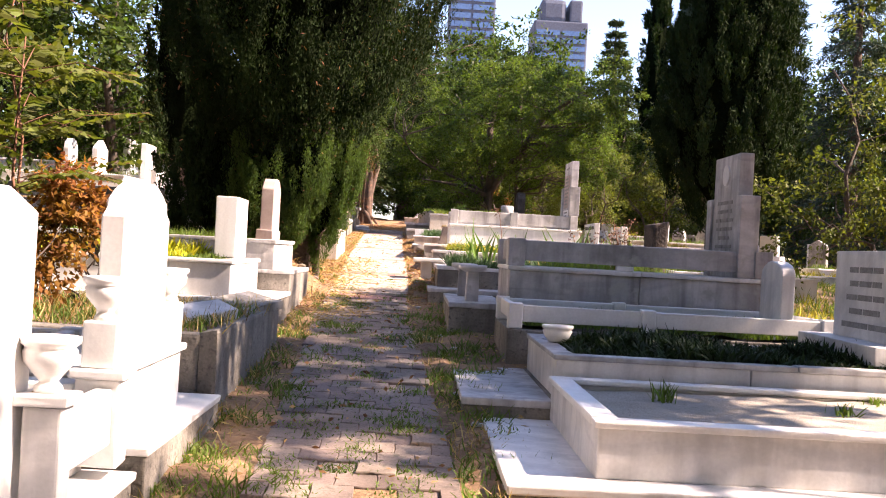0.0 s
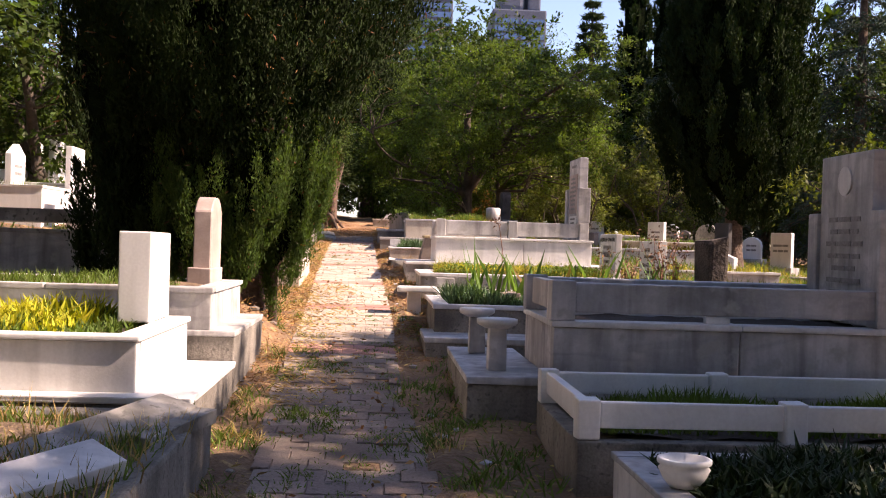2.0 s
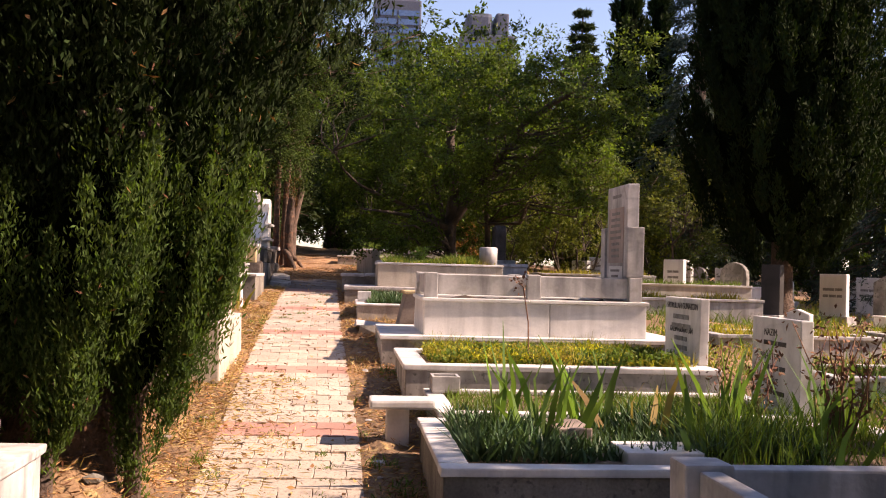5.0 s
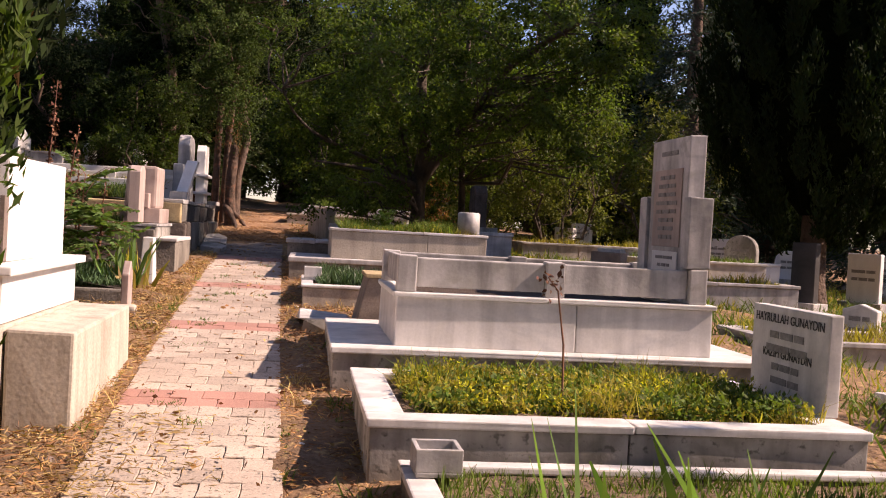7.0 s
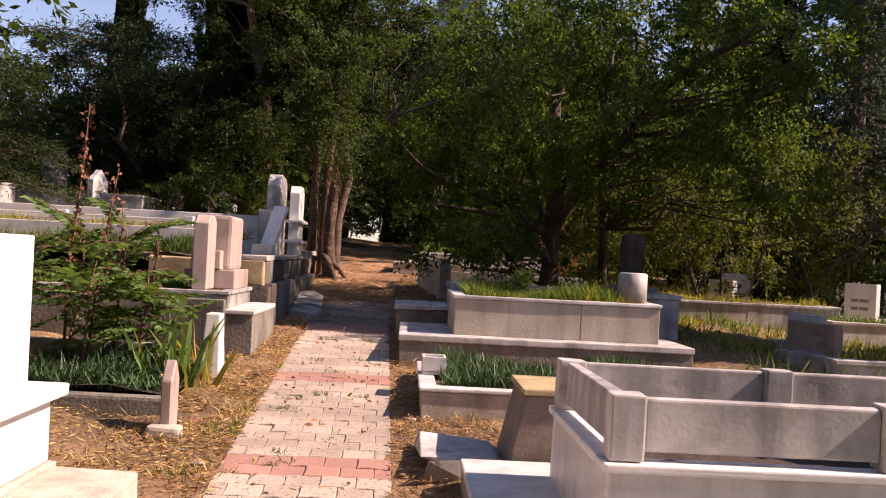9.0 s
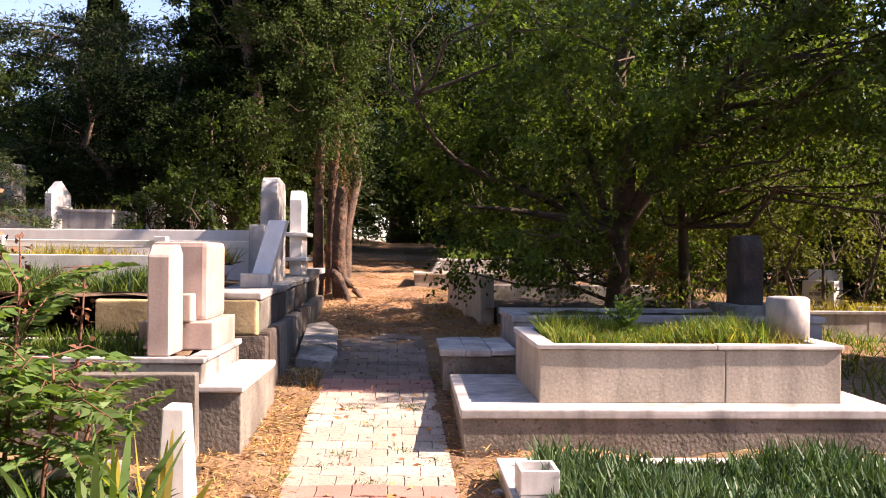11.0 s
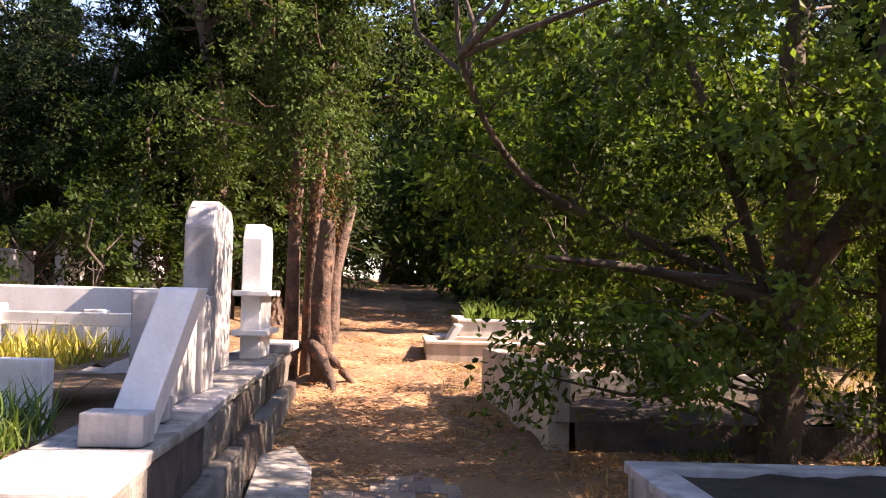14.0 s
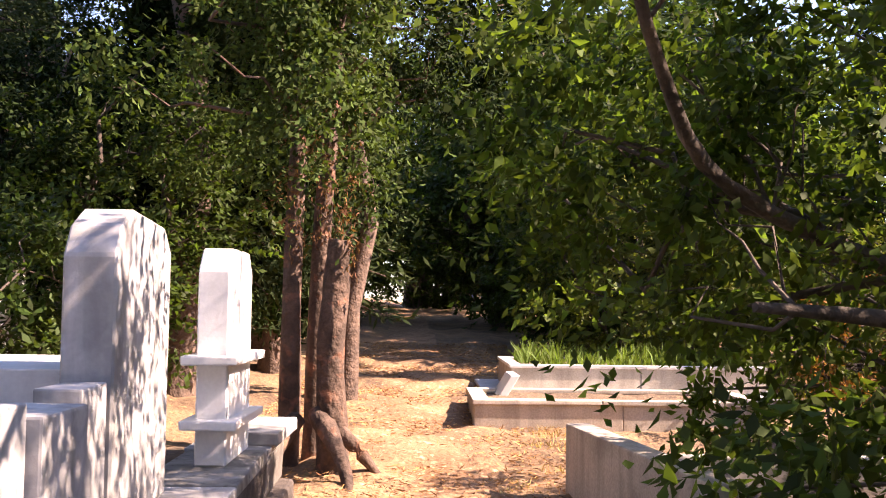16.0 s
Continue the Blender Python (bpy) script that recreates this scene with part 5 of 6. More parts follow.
# loose flagstones at the path's edge
FLAGS = (((-1.43, 23.0), (-1.15, 22.93), (-1.12, 23.5), (-1.25, 23.76), (-1.45, 23.6)),
         ((-1.46, 23.66), (-1.27, 23.82), (-1.14, 23.6), (-1.22, 24.9), (-1.38, 25.45), (-1.54, 25.1)))
for k, o in enumerate(FLAGS):
    fs = thing("flagstone", -1.3, o[0][1], ground_z(-1.3, o[0][1]), "cracked grey flagstone tilted beside the path", "flagstone", "loose flagstones")
    bm = bmesh.new()
    rings = [[bm.verts.new((x, y, ground_z(x, y) + h + 0.06 * (-1.04 - x) + 0.008 * k)) for x, y in o] for h in (-0.03, 0.045)]
    bm.faces.new(rings[0][::-1])
    bm.faces.new(rings[1])
    for q in range(len(o)):
        w = (q + 1) % len(o)
        bm.faces.new((rings[0][q], rings[0][w], rings[1][w], rings[1][q]))
    bmesh.ops.bevel(bm, geom=list(bm.edges), offset=0.008, segments=1, affect="EDGES")
    part("stone", bm, DIRTY, fs)

# ---- gravestones farther off ----


def stone_set(x, y, w, h, kind, mat, label, turn=0, foot=True):
    """A lone gravestone of a given outline on a foot, with a kerbed plot."""
    z = ground_z(x, y)
    t = thing("gravestone", x, y, z, label, "gravestone", "far gravestones")
    y0, y1 = y - w / 2, y + w / 2
    zz = z + (0.14 if foot else -0.05)
    if kind == "arch":
        o = arch(y0, y1, zz, z + h, w * 0.4)
    elif kind == "peak":
        o = [(y0, zz), (y1, zz), (y1, z + h * 0.86), (y, z + h), (y0, z + h * 0.86)]
    else:
        o = [(y0, zz), (y1, zz), (y1, z + h), (y0, z + h)]
    face = prism_x("stone", t, mat, x - 0.05, x + 0.05, o)
    if foot:
        box("foot", t, GREY, x - 0.14, x + 0.14, y0 - 0.08, y1 + 0.08, z - 0.1, zz)
    if mat != BLACKSTONE:
        bars(face, x - 0.052, y0 + 0.05, y1 - 0.05, z + h * 0.72, 2, 0.11, 0.045, LETTER_WORN, seed=int(x * 10 + y))
    t.rotation_euler = (0, 0, radians(turn))
    return t


FAR = ((8.9, 30.6, .7, .8, "flat", CLEAN, 30), (8.0, 30.0, .6, .75, "arch", BLACKSTONE, 30), (7.3, 25.9, .75, 1.0, "arch", DIRTY, 30), (6.15, 21.4, .42, 1.05, "flat", BLACKSTONE, 25),
       (5.2, 18.4, .4, .5, "peak", MARBLE, 35), (8.0, 23.2, .6, 1.0, "flat", CLEAN, 30), (9.8, 23.0, .5, .7, "arch", CLEAN, 45), (9.6, 24.4, .6, 1.1, "peak", DIRTY, 30),
       (6.2, 26.2, .6, .9, "flat", CLEAN, 30), (9.0, 27.6, .6, .8, "arch", CLEAN, 40), (10.4, 26.6, .6, 1.0, "flat", MARBLE, 30), (11.4, 29.2, .6, .9, "peak", CLEAN, 30),
       (4.0, 22.6, .5, .5, "flat", MARBLE, 30), (3.6, 21.4, .8, .5, "flat", BROWNSTONE, 15), (4.6, 27.4, .6, .6, "flat", CLEAN, 25), (5.4, 29.2, .6, .7, "flat", CLEAN, 30),
       (7.6, 29.8, .6, .9, "arch", CLEAN, 25), (5.6, 15.9, .4, .62, "flat", CLEAN, 10),
       (-3.2, 29.2, .55, 1.15, "flat", MARBLE, 170), (-4.4, 30.6, .5, 1.1, "flat", CLEAN, 170), (-6.2, 29.6, .6, 1.35, "flat", DIRTY, 170), (-5.1, 28.3, .5, 1.2, "peak", MARBLE, 170), (-3.9, 33.0, .5, 0.9, "flat", CLEAN, 170),
       (-5.8, 18.6, .6, 1.15, "peak", CLEAN, 180), (-5.2, 19.6, .7, 1.2, "flat", CLEAN, 180), (-6.6, 19.4, .5, 1.1, "arch", MARBLE, 180), (-7.2, 17.2, .6, 1.1, "flat", CLEAN, 180), (-4.6, 18.0, .5, .8, "flat", MARBLE, 180), (-6.2, 22.0, .9, 1.25, "flat", CLEAN, 180), (-7.0, 23.2, .7, 1.2, "arch", CLEAN, 180))
for x, y, w, h, kind, mat, turn in FAR:
    tone = {"white_marble": "pale marble", "clean_white_marble": "white marble", "dark_stone": "dark stone", "soiled_marble": "soiled grey marble", "brown_stone": "brown stone", "weathered_grey_marble": "grey marble"}[mat.name]
    shape = {"flat": "square-topped", "arch": "round-topped", "peak": "pointed"}[kind]
    stone_set(x, y, w * (0.85 if x > 3 else 1.0), h * (0.85 if x > 3 else 1.0), kind, mat, shape + " " + tone + " gravestone in a farther row", turn)
for x, y, w, d, h, mat in ((6.0, 24.8, 2.0, 1.0, .35, MARBLE), (8.4, 20.4, 2.2, 1.2, .2, GREY), (4.6, 17.6, 1.8, 1.2, .18, GREY), (4.6, 14.8, 2.0, 1.2, .22, MARBLE), (9.8, 22.6, 2.2, 1.2, .35, CLEAN),
                           (7.4, 27.4, 2.2, 1.0, .3, CLEAN), (4.6, 21.2, 2.2, 1.1, .25, GREY), (11.2, 25.2, 2.0, 1.1, .3, CLEAN), (4.5, 26.0, 2.2, 1.0, .3, GREY),
                           (-6.4, 18.4, 2.6, 1.4, .45, CLEAN), (-6.0, 20.6, 2.6, 1.2, .5, CLEAN), (-5.6, 28.9, 2.4, 1.2, .75, GREY), (-7.4, 27.0, 2.6, 1.2, .7, MARBLE), (-8.0, 22.0, 2.6, 1.2, .5, CLEAN)):
    z = ground_z(x, y)
    g = grave(x, y, "low kerbed marble grave in a farther row", "far graves")
    rimmed(g, mat, mat, x - w / 2, x + w / 2, y - d / 2, y + d / 2, z - 0.2, z + h, 0.12, 0.04)
    bed(g, SOIL, x - w / 2 + 0.08, x + w / 2 - 0.08, y - d / 2 + 0.08, y + d / 2 - 0.08, z + h - 0.05)
    field("grave_grass", "green and dry grass on a far grave", "grass", G_YELL if mat == GREY else G_GREEN, x - w / 2 + 0.1, x + w / 2 - 0.1, y - d / 2 + 0.1, y + d / 2 - 0.1, z + h - 0.05, 700, 0.13, 0.014)

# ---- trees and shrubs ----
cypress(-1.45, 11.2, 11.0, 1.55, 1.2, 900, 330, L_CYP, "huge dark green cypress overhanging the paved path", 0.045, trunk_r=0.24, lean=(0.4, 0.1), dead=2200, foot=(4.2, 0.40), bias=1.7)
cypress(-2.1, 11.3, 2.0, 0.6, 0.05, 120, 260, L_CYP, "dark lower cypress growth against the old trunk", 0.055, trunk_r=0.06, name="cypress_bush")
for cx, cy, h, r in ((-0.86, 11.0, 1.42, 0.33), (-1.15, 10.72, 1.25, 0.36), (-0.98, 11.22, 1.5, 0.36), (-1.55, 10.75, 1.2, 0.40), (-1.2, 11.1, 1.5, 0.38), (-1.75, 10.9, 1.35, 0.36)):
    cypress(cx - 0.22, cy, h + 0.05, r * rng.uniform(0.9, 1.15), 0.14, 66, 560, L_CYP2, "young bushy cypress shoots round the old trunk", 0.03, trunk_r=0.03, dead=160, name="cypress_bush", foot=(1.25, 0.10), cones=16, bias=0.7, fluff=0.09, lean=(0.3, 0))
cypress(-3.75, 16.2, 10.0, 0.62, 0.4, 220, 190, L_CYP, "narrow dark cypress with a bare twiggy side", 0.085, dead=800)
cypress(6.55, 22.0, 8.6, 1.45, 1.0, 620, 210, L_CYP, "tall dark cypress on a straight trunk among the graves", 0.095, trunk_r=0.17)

# broadleaf tree over the path: leafy sprays hang from the low bough, others rise along the upper one
LOW = [(rng.uniform(-0.05, 1.5), rng.uniform(24.1, 25.3), rng.uniform(2.5, 3.2)) for i in range(12)]
LOW += [(rng.uniform(-0.5, 0.7), rng.uniform(25.0, 27.2), rng.uniform(3.15, 4.3)) for i in range(44)]
LOW += [(rng.uniform(2.5, 4.4), rng.uniform(20.8, 23.8), rng.uniform(4.5, 5.6)) for i in range(48)]
LOW += [(rng.uniform(3.0, 4.5), rng.uniform(22.6, 26.2), rng.uniform(3.3, 4.8)) for i in range(64)]
LOW += [(rng.uniform(0.5, 2.9), rng.uniform(25.3, 27.0), rng.uniform(2.35, 3.5)) for i in range(46)]
LOW += [(rng.uniform(-0.9, 0.6), rng.uniform(23.6, 25.2), rng.uniform(4.15, 5.3)) for i in range(14)]
for i in range(26):
    bx = rng.uniform(0.3, 3.0)
    LOW.append((bx, rng.uniform(22.6, 26.4), 2.75 + 0.62 * bx + rng.uniform(-0.45, 0.75)))
STEMS = ((0.135, 0.10, (1.65, 25.5, 1.85), (1.68, 25.45, 2.5), (1.66, 25.4, 3.1)),
         (0.115, 0.05, (1.66, 25.4, 3.05), (1.72, 25.3, 3.7), (1.6, 25.2, 4.5), (1.8, 25.1, 5.4)),
         (0.10, 0.035, (1.67, 25.42, 2.95), (1.95, 25.3, 3.4), (2.35, 25.0, 3.95), (2.8, 24.2, 4.7), (3.4, 22.6, 5.1)),
         (0.042, 0.012, (1.64, 25.45, 2.95), (0.95, 25.55, 3.25), (0.12, 25.2, 3.55), (-0.28, 24.49, 3.78), (-0.5, 24.0, 4.1)),
         (0.06, 0.015, (1.62, 25.4, 2.9), (1.15, 25.1, 3.02), (0.6, 24.9, 3.12), (0.05, 24.75, 3.16)),
         (0.05, 0.02, (1.6, 25.45, 2.8), (1.42, 25.6, 3.6), (1.1, 25.8, 4.6), (0.8, 26.0, 5.4)),
         (0.06, 0.035, (2.42, 25.6, 1.85), (2.38, 25.58, 3.0), (2.30, 25.5, 4.2), (2.35, 25.4, 5.4)))
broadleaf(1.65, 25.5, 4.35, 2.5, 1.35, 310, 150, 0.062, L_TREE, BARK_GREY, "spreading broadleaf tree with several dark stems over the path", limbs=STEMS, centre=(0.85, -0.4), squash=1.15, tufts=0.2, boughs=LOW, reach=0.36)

# old evergreen beside the path: shaggy trunks on a gnarled root, a broken stub, browned tufts under the crown
OLD = ((0.075, 0.045, (-1.76, 28.75, 2.05), (-1.75, 28.75, 3.2), (-1.72, 28.8, 4.8), (-1.68, 28.8, 7.4)),
       (0.08, 0.04, (-1.60, 28.85, 2.05), (-1.58, 28.9, 3.4), (-1.50, 28.9, 5.0), (-1.45, 28.9, 7.6)),
       (0.105, 0.075, (-1.45, 28.6, 2.05), (-1.47, 28.62, 2.7), (-1.45, 28.62, 3.3), (-1.42, 28.6, 3.58)),
       (0.075, 0.02, (-1.55, 28.6, 2.45), (-1.42, 28.4, 2.28), (-1.32, 28.15, 2.10), (-1.3, 27.95, 2.0)),
       (0.07, 0.02, (-1.5, 28.65, 2.4), (-1.3, 28.5, 2.25), (-1.12, 28.45, 2.05)),
       (0.065, 0.02, (-1.7, 28.7, 2.4), (-1.8, 28.45, 2.2), (-1.85, 28.2, 2.0)))
TWIGS = [(-1.6 + 0.42 * math.cos(2.4 * i), 28.6 + 0.4 * math.sin(2.4 * i), 3.95 + 0.055 * i) for i in range(66)] + [(rng.uniform(-1.95, -1.25), rng.uniform(28.1, 28.5), rng.uniform(4.4, 6.8)) for i in range(44)]
twin = broadleaf(-1.62, 28.7, 8.2, 1.9, 2.2, 230, 190, 0.05, L_OLD, BARK_RED, "twin-trunked old evergreen with shedding red bark beside the path", limbs=OLD, centre=(0.0, -0.3), boughs=TWIGS, reach=0.36)
tuft = np.array([(-1.55 + 0.2 * math.cos(1.9 * i), 28.55 + 0.2 * math.sin(1.9 * i), 3.6 + 0.06 * i) for i in range(16)])
tp, td, tf = sprays(tuft, np.array((-1.6, 28.7, 4.2)), 60, np.full(16, 0.20), 1.0)
leaves_part("browned_sprays", twin, L_DEAD, tp, td, rng.uniform(0.03, 0.06, len(tp)), rng.uniform(0.008, 0.016, len(tp)), "rust-brown dead sprays", tf)
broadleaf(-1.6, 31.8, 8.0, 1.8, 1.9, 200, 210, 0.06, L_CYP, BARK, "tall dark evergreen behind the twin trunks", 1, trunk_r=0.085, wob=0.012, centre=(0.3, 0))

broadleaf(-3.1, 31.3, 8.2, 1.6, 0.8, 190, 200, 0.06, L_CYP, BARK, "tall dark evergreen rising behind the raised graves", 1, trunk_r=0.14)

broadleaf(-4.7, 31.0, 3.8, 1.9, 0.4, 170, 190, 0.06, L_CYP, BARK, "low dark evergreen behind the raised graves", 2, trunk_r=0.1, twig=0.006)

# shrubs
broadleaf(1.9, 35.4, 2.5, 1.4, 0.1, 90, 130, 0.06, L_YELL, BARK_GREY, "sunlit yellow-green shrub behind a white tomb", 3, "shrub", "shrub", 0.04)
broadleaf(3.6, 32.6, 1.9, 1.1, 0.1, 70, 130, 0.055, L_YELL, BARK_GREY, "sunlit yellow-green shrub beside a white tomb", 3, "shrub", "shrub", 0.04)
broadleaf(4.2, 26.6, 2.6, 1.2, 0.25, 70, 90, 0.06, L_YELL, BARK_GREY, "open twiggy shrub with small yellowish leaves", 4, "shrub", "shrub", 0.05)
bright = broadleaf(6.6, 28.2, 2.9, 1.5, 0.2, 90, 110, 0.075, L_YELL, BARK_GREY, "bright yellow-green leafy shrub", 3, "shrub", "shrub", 0.05)
broadleaf(2.9, 30.0, 1.4, 0.6, 0.2, 26, 110, 0.045, L_RUST, BARK_GREY, "rust-coloured shrub under the trees", 3, "shrub", "shrub", 0.05)
broadleaf(-3.2, 27.9, 1.5, 1.0, 0.1, 60, 110, 0.06, L_BROAD, BARK_GREY, "dark rounded shrub behind white tombs", 3, "shrub", "shrub", 0.04)
broadleaf(6.6, 13.6, 4.2, 2.0, 0.3, 120, 110, 0.07, L_YELL, BARK_GREY, "thin yellow-green tree beyond the graves", 3, "tree", "tree", 0.07)
broadleaf(-3.3, 6.6, 2.6, 1.2, 0.1, 80, 110, 0.07, L_YELL, BARK_GREY, "leafy shrub turning yellow behind white graves", 3, "shrub", "shrub", 0.04)
broadleaf(-2.3, 6.2, 1.15, 0.55, 0.1, 40, 120, 0.05, L_RUST, BARK_GREY, "rust-red autumn shrub behind a white grave", 3, "shrub", "shrub", 0.03)
for fx, fy, z, h in ((-2.6, 5.4, 0.9, 1.9), (-3.0, 5.9, 0.9, 2.2), (-3.5, 5.6, 0.9, 2.0), (-2.25, 5.7, 0.9, 1.6), (-2.6, 6.5, 0.9, 2.3), (-3.2, 5.2, 0.9, 2.4)):
    frond_plant(fx, fy, z, 16, h, 0.65, "tall sapling with long pinnate yellow-green leaves", L_YELL, pair=18, leaf=0.11)

# trees on the right that shade the first graves
for sy, tall, low, dense in ((2.9, 6.4, 4.6, 75), (5.7, 6.9, 4.0, 190), (8.5, 6.1, 2.9, 240)):
    broadleaf(5.9, sy, tall, 1.75, low, dense, 180, 0.085, L_BROAD, BARK_GREY, "broadleaf tree casting shade across the near graves", 2, trunk_r=0.12, squash=1.25)

# archetypes of the woods behind, then repeats
wood_a = broadleaf(3.4, 38.0, 6.3, 2.6, 0.5, 250, 60, 0.15, L_BROAD, BARK_GREY, "leafy green tree in the woods behind the graves", 2, trunk_r=0.2, tufts=0.2, reach=0.5)
wood_b = conifer(6.9, 38.0, 8.3, 1.5, 0.6, 26, 120, L_DARK, "dark pointed conifer in the woods behind the graves", 0.17)
wood_c = cypress(9.0, 40.5, 11.5, 0.75, 0.5, 200, 90, L_CYP, "slender dark cypress in the woods behind", 0.19)
wood_f = broadleaf(34.0, 30.0, 7.5, 4.2, 0.3, 70, 40, 0.45, L_BROAD, BARK_GREY, "leafy tree added in the belt that closes the cemetery", 2, trunk_r=0.2)
wood_d = conifer(-7.4, 36.5, 4.7, 4.2, 0.9, 8, 620, L_DARK, "dark cedar with flat spreading boughs", 0.13, -0.08, flat=True)
wood_e = conifer(9.0, 33.0, 10.5, 2.0, 0.4, 24, 170, L_BLUE, "bluish spruce with drooping boughs", 0.16, -0.3)


def repeat(src, x, y, s, turn):
    z = ground_z(x, y)
    return copy_thing(src, Matrix.Translation((x, y, z)) @ Matrix.Rotation(radians(turn), 4, "Z") @ Matrix.Diagonal((s, s, s, 1)))


for x, y, s, a in ((4.6, 40.0, .9, 40), (6.6, 37.6, .8, 100), (3.0, 45.0, 1.3, 220), (1.2, 46.5, 1.0, 300), (5.0, 44.0, 1.25, 150), (11.5, 37.0, 1.1, 20), (15.0, 34.0, 1.2, 80), (18.5, 31.0, 1.3, 200),
                   (-9.5, 30.0, .5, 60), (-8.6, 24.5, .55, 110), (-7.4, 15.0, 1.0, 250), (-9.5, 11.0, 1.2, 10), (-5.5, 41.0, .8, 90), (-4.2, 39.0, .85, 10), (13.5, 27.5, 1.0, 70), (12.8, 19.0, .8, 140), (11.6, 15.5, .8, 200), (-5.0, 8.6, .6, 30), (-6.6, 21.5, .8, 70)):
    repeat(wood_a, x, y, s, a)
for x, y, s, a in ((-3.3, 34.0, 1.0, 30), (-3.0, 36.0, 1.2, 80), (-9.0, 44.0, .7, 130), (13.0, 41.0, 1.3, 170), (-12.0, 34.0, .5, 10)):
    repeat(wood_b, x, y, s, a)
for x, y, s, a in ((10.6, 42.0, 1.0, 80), (-6.5, 46.0, 1.3, 10), (-10.0, 26.5, 1.0, 50), (-8.2, 40.5, .8, 70), (-3.4, 32.4, .8, 20), (-2.6, 34.0, .9, 20)):
    repeat(wood_c, x, y, s, a)
repeat(wood_d, -9.5, 27.5, .62, 70)
repeat(wood_d, -6.9, 27.0, .55, 15)
repeat(wood_d, -5.4, 33.5, .75, 40)
for x, y, s, a in ((-8, 34, .5, 0), (-5.6, 36, .55, 50), (-3.6, 37.5, .5, 90), (1.5, 39.5, .5, 130), (3.4, 36.0, .45, 10), (4.6, 37.0, .5, 60), (6.8, 35.6, .5, 110), (9.4, 36.6, .55, 160), (12.2, 33.0, .5, 20), (14.6, 30.0, .5, 70), (-1.1, 63.0, 1.9, 15), (-3.4, 43.0, .6, 200)):
    repeat(wood_a, x, y, s, a)
for x, y, s, a in ((3.6, 29.4, .7, 80), (5.4, 31.6, .9, 140), (7.9, 32.4, 1.0, 20), (2.4, 33.6, .8, 200), (4.4, 34.4, .9, 260)):
    repeat(bright, x, y, s, a)
repeat(wood_e, 12.2, 35.5, 1.1, 60)
repeat(wood_e, 11.6, 27.5, .95, 140)
repeat(wood_a, -3.3, 30.2, .45, 200)
brush = broadleaf(-1.0, 60.0, 3.2, 2.4, -0.3, 120, 60, 0.16, L_BROAD, BARK_GREY, "dense low shrub closing the far end of the path", 3, "shrub", "shrub", 0.05)
for x, y, s, a in ((-4.4, 59.0, 1.0, 40), (-8.0, 58.0, 1.0, 80), (-12.0, 56.0, 1.1, 120), (-16.0, 52.0, 1.2, 10), (2.8, 59.0, 1.0, 160), (6.6, 57.0, 1.0, 200), (10.5, 56.0, 1.1, 240), (14.5, 53.0, 1.2, 280), (18.5, 49.0, 1.2, 320), (1.6, 44.5, .5, 30), (1.7, 38.4, .4, 60), (2.0, 50.0, .6, 90), (-3.8, 48.0, .6, 130), (-3.4, 42.0, .5, 170), (-3.2, 37.0, .45, 210), (7.2, 34.0, .5, 290), (-6.6, 33.6, .5, 330), (-9.6, 34.5, .6, 15), (-12.5, 30.0, .7, 75)):
    repeat(brush, x, y, s, a)
for x, y, s, a in ((1.5, 37.0, .4, 33), (3.6, 42.5, .85, 120), (2.9, 47.5, 1.45, 160), (2.6, 50.0, .8, 12), (1.6, 54.0, .9, 45), (-3.2, 46.5, .7, 81), (-3.0, 50.0, .7, 140), (-3.4, 40.0, .5, 190), (-3.0, 55.0, .8, 220), (1.0, 56.0, .8, 260), (-6.5, 50.0, 1.0, 300), (0.6, 68.0, 2.0, 10), (-5.0, 60.0, 1.0, 33), (4.5, 50.0, .9, 66), (8.5, 48.0, .9, 99), (12.5, 46.0, .9, 130), (4.0, 60.0, 1.1, 200), (-10.0, 47.0, .8, 250), (-12.0, 40.0, .7, 280)):
    repeat(wood_a, x, y, s, a)

for k in range(13):
    repeat(wood_f, -14 + 3.4 * k, 66 + 5 * (k % 2), 0.75 + 0.2 * (k % 3), 50 * k)

# woods on the far side and behind the camera close the place
for k in range(30):
    a = 2 * math.pi * (k + 0.5) / 30
    x, y = 4 + 32 * math.cos(a), 22 + 36 * math.sin(a)
    if not (y > 50 and -4 < x < 18):
        repeat(wood_f, x, y, (0.65 if x < -5 and y > 25 else 1.3) + 0.3 * rng.uniform(), 40 * k)

# tall trees out of view, added to cut sky light from behind and left
for x, y, s in ((-13, -7, 2.0), (-7, -9, 2.1), (-1, -8, 2.2), (5, -9, 2.1), (11, -8, 2.0), (17, -6, 1.9), (-12, -1, 2.0), (-11.5, 5, 1.9), (-14, 15, 1.5), (-15.5, 21, 1.4)):
    repeat(wood_f, x, y, s, 33 * x)

# ---- towers beyond the woods ----


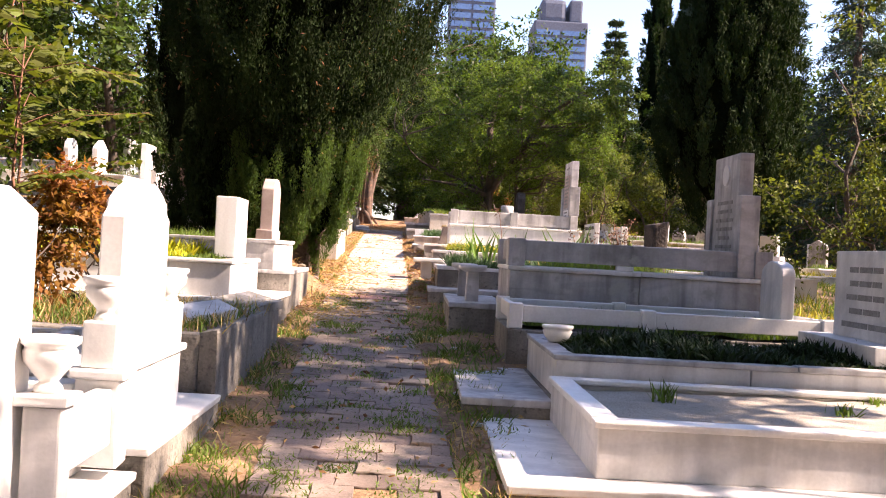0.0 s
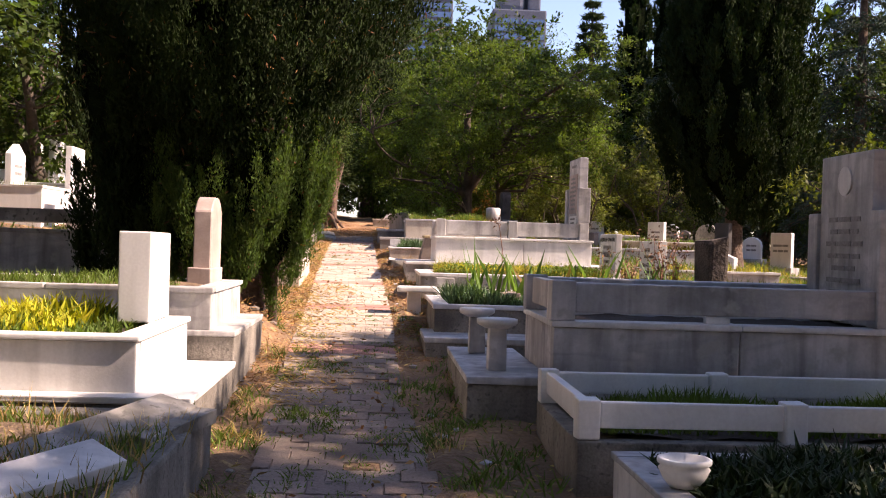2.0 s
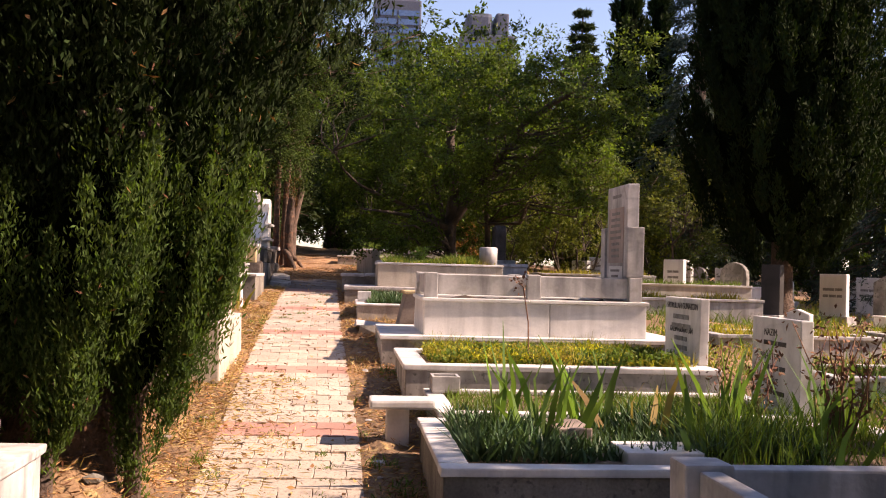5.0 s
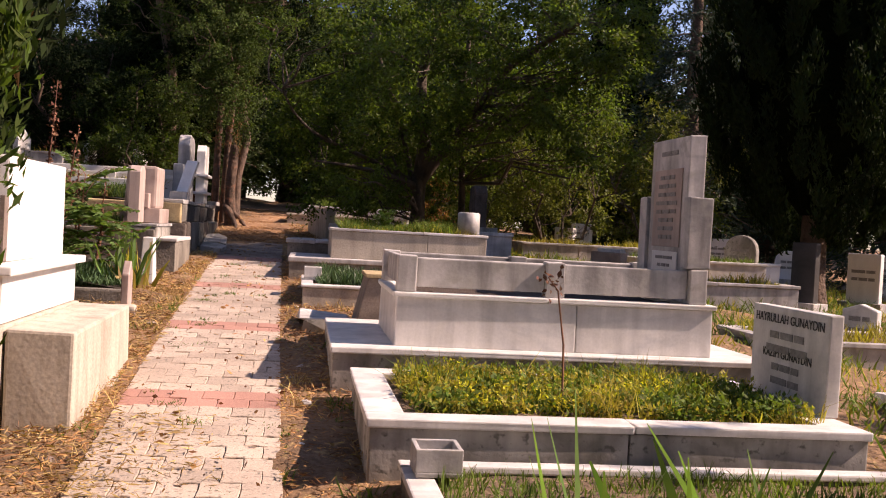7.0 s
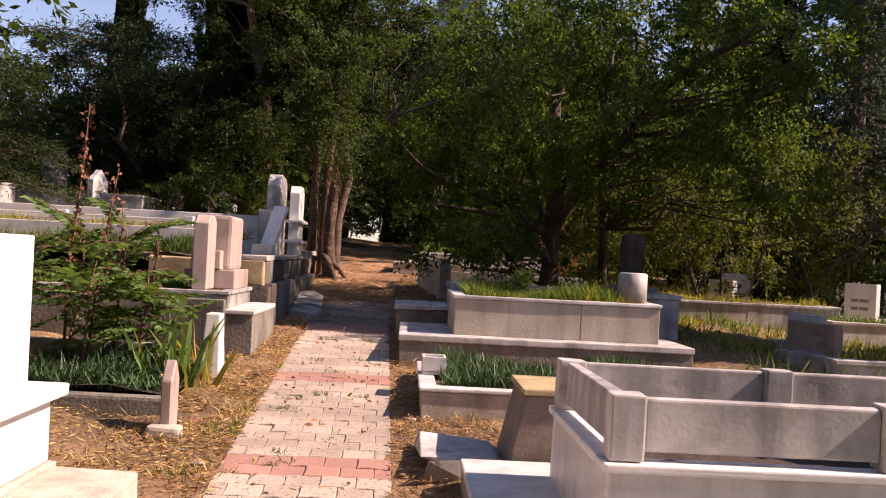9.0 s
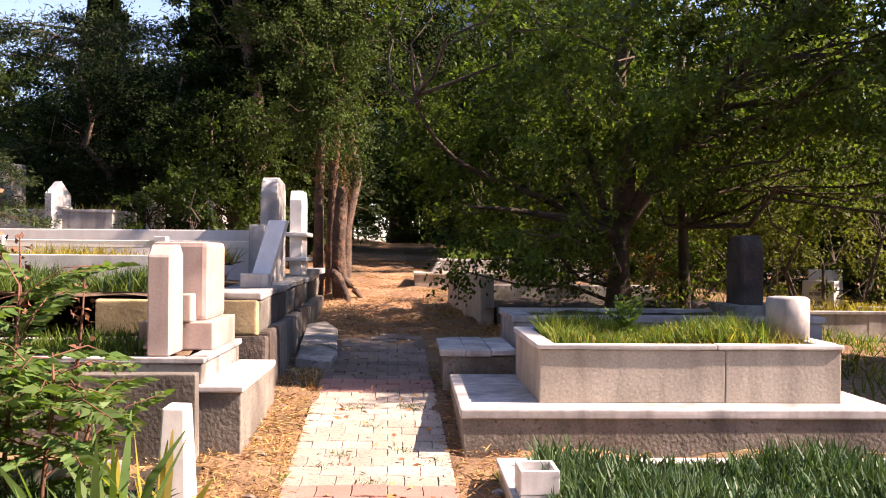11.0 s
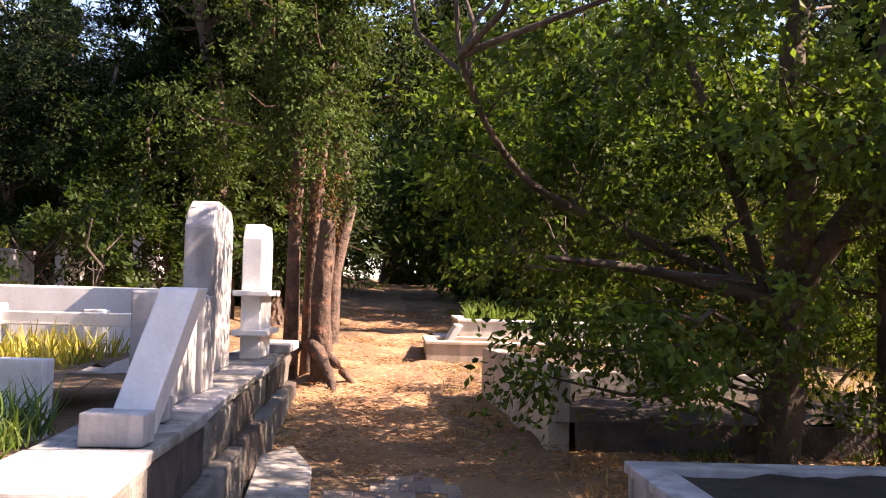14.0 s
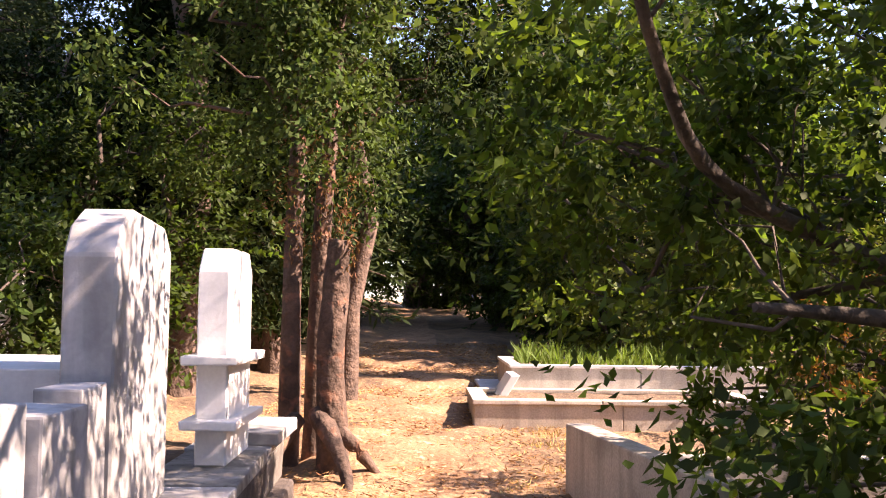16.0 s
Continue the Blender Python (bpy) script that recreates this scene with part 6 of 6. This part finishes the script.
def tower(x, y, w, d, h, label):
    z = ground_z(x, y)
    t = thing("office_tower", x, y, z, label, "building", "office towers")
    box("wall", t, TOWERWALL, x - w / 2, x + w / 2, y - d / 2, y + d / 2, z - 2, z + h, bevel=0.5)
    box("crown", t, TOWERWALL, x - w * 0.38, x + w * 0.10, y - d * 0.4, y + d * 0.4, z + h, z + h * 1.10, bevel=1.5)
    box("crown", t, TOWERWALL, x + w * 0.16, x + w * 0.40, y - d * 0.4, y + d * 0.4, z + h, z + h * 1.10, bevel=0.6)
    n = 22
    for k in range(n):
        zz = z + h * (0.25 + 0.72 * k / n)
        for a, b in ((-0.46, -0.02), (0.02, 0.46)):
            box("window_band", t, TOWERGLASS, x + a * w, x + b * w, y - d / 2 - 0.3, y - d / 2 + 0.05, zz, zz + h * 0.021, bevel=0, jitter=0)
    return t


tower(41.0, 330, 17, 17, 73, "grey-blue office tower with glass bands above the trees")
tower(13.0, 335, 15, 15, 84, "grey-blue office tower with glass bands above the trees")

# ---- loose cover of the ground ----


def beside(x, y):
    r = np.interp(y, (-5, 4.1, 7.2, 9.1, 12.5, 14.7, 17.2, 21.5, 30, 60), (0.30, 0.22, 0.06, -0.06, -0.10, -0.17, -0.24, -0.33, -0.50, -0.9))
    return (x > r) | (x < r - 0.82)


def on_it(x, y):
    return ~beside(x, y)


scatter("needle_litter", "orange-brown fallen needles along the path edge", "litter", G_LITTER, -1.7, -0.75, 9.0, 22.5, 16000, 0.06, 0.006, beside)
scatter("needle_litter", "orange-brown fallen needles along the path edge", "litter", G_LITTER, -0.35, 0.4, 10.0, 22.0, 12000, 0.05, 0.006, beside)
scatter("needle_litter", "straw-coloured dry needles over the sunny verge", "litter", G_DRY, -2.4, -0.9, 11.5, 21.6, 15000, 0.055, 0.007, beside)
scatter("leaf_litter", "dry fallen leaves covering the far path", "litter", G_LITTER, -2.2, 0.6, 24.9, 40.0, 34000, 0.05, 0.007)
scatter("leaf_litter", "dead leaves and needles under the broadleaf tree", "litter", G_LITTER, 0.25, 3.2, 23.6, 25.7, 5000, 0.045, 0.014)
scatter("leaf_litter", "scattered dry leaves on the pavers", "litter", G_LITTER, -1.2, 0.2, 4.0, 24.0, 900, 0.045, 0.02, on_it, -0.002)
scatter("needle_litter", "straw-coloured needles drifted over the pavers under the cypress", "litter", G_DRY, -1.0, -0.35, 8.6, 14.5, 5200, 0.06, 0.007, lambda x, y: on_it(x, y) & (rng.uniform(size=len(x)) < np.clip((-0.35 - x) * 1.7, 0.05, 1)), 0.002)
scatter("leaf_litter", "dry leaves between the graves", "litter", G_DRY, -3.0, 3.0, 3.0, 24.0, 14000, 0.045, 0.009, beside)
field("dry_grass", "straw-coloured dry grass along the path edge", "grass", G_DRY, -1.75, -0.8, 3.0, 25.0, None, 5200, 0.10, 0.006, 0.9, 0.6, beside, clump=0.10)
field("dry_grass", "straw-coloured dry grass along the path edge", "grass", G_DRY, -0.4, 0.5, 3.0, 31.0, None, 2600, 0.09, 0.006, 0.9, 0.6, beside, clump=0.08)
field("green_weeds", "green weeds along the path edge", "weeds", G_GREEN, -1.3, 0.5, 3.0, 20.0, None, 3600, 0.07, 0.007, 0.8, 0.7, beside, clump=0.06)
field("green_weeds", "dark green weeds beside shaded pavers", "weeds", G_GREEN, -0.1, 0.6, 2.6, 10.6, None, 3600, 0.08, 0.008, 0.8, 0.7, beside, clump=0.07)
field("green_weeds", "dark green weeds beside shaded pavers", "weeds", G_GREEN, -1.0, -0.55, 2.6, 10.6, None, 2600, 0.07, 0.007, 0.8, 0.7, beside, clump=0.07)
field("path_grass", "green grass tufts growing between the pavers", "grass", G_GREEN, -0.85, 0.2, 3.2, 10.8, None, 9000, 0.045, 0.006, 0.9, 0.6, on_it, clump=0.05)
field("path_grass", "thin grass tufts growing between sunny pavers", "grass", G_GREEN, -1.2, 0.0, 10.8, 22.0, None, 2400, 0.035, 0.005, 0.9, 0.6, on_it, clump=0.04)
field("far_grass", "dry yellow grass among the farther graves", "grass", G_YELL, 3.0, 14.0, 10.0, 34.0, None, 16000, 0.16, 0.014, 0.8, 0.8, clump=0.25)
field("far_grass", "green grass and weeds among the farther graves", "grass", G_GREEN, 2.6, 9.0, 9.0, 26.0, None, 15000, 0.18, 0.012, 0.8, 0.8, clump=0.2)
field("far_grass", "green grass among the farther graves", "grass", G_GREEN, -9.0, -3.4, 10.0, 34.0, None, 9000, 0.16, 0.014, 0.8, 0.8, clump=0.25)

for k in range(90):
    side = k % 3 == 0
    y = rng.uniform(5.0, 24.0)
    x = path_right(y) + (rng.uniform(0.06, 0.28) if side else rng.uniform(-1.25, -0.92))
    r = rng.uniform(0.012, 0.04)
    bm = bmesh.new()
    bmesh.ops.create_icosphere(bm, subdivisions=1, radius=r)
    for v in bm.verts:
        v.co = Vector((v.co.x * 1.2, v.co.y, v.co.z * 0.6)) * rng.uniform(0.8, 1.2)
    me = bpy.data.meshes.new("pebble")
    bm.to_mesh(me)
    bm.free()
    ob = link_mesh("pebble", me, (GREY, CONCRETE, BROWNSTONE)[k % 3])
    ob.location = (x, y, ground_z(x, y) + 0.005)
    tagged(ob, "small rough stone lying beside the path", "stone", "pebbles beside the path")

# ---- the paved path: interlocking pavers ----
PW, PL, JOINT = 0.166, 0.172, 0.0032
path = new("path")
path.location = (0, 0, 0)
tagged(path, "narrow path of interlocking concrete pavers with red bands", "path", kind="structure")


def paver_outline(w, l):
    a, e = 0.007, JOINT / 2
    x, y = w / 2 - e, l / 2 - e
    return [(-x, -y), (-x / 3, -y + a), (x / 3, -y - a), (x, -y), (x + a * 0.5, 0), (x, y), (x / 3, y - a), (-x / 3, y + a), (-x, y), (-x + a * 0.5, 0)]


def paver_mesh(w):
    bm = bmesh.new()
    o = paver_outline(w, PL)
    n = len(o)
    lo = [bm.verts.new((x, y, -0.05)) for x, y in o]
    hi = [bm.verts.new((x, y, -0.004)) for x, y in o]
    tp = [bm.verts.new((x * 0.965, y * 0.965, 0.0)) for x, y in o]
    for a, b in ((lo, hi), (hi, tp)):
        for i in range(n):
            bm.faces.new((a[i], a[(i + 1) % n], b[(i + 1) % n], b[i]))
    bm.faces.new(tp)
    me = bpy.data.meshes.new("paver")
    bm.to_mesh(me)
    bm.free()
    return me


FULL, HALF = paver_mesh(PW), paver_mesh(PW / 2)
RED_FULL, RED_HALF = FULL.copy(), HALF.copy()
for me, mt in ((FULL, PAVER), (HALF, PAVER), (RED_FULL, PAVER_RED), (RED_HALF, PAVER_RED)):
    me.materials.append(mt)
BANDS = (10.55, 12.75, 14.9, 17.15, 19.5, 22.15)
rest = {PAVER: bmesh.new(), PAVER_RED: bmesh.new(), PAVER_WORN_SHADE: bmesh.new()}
row, y = 0, 2.2
while y < 25.2:
    red = any(abs(y - b) < PL * 1.02 for b in BANDS)
    right = path_right(y)
    cells = [(right - PW * (i + 0.5), False) for i in range(5)] if row % 2 else [(right - PW / 4, True)] + [(right - PW * (i + 1.0), False) for i in range(4)] + [(right - PW * 4.75, True)]
    for x, half in cells:
        if y > 24.1 and rng.uniform() < (y - 24.1) / 1.3:
            continue
        z = float(np.interp(y, GY, GZ)) + float(rng.normal()) * (0.004 if y < 11 else 0.0025)
        m = Matrix.Translation((x, y, z)) @ Euler((math.atan(0.07) + float(rng.normal()) * 0.012, float(rng.normal()) * 0.014, float(rng.normal()) * 0.012)).to_matrix().to_4x4()
        me = (RED_HALF if half else RED_FULL) if red else (HALF if half else FULL)
        if 12.6 < y < 21.6:
            ob = new("paver", me)
            ob.parent = path
            ob.matrix_local = m
        else:
            tmp = me.copy()
            tmp.transform(m)
            # the darker pavers lie where tree shade falls, before 10.9 and past 21.9
            rest[PAVER_RED if red else PAVER_WORN_SHADE if y < 10.9 or y > 21.9 else PAVER].from_mesh(tmp)
            bpy.data.meshes.remove(tmp)
    y += PL
    row += 1
for mt, bm in rest.items():
    for f in bm.faces:
        f.material_index = 0
    ob = part("worn_pavers", bm, mt, path, "worn uneven pavers with grass in the joints")
    ob["kind"] = "stuff"
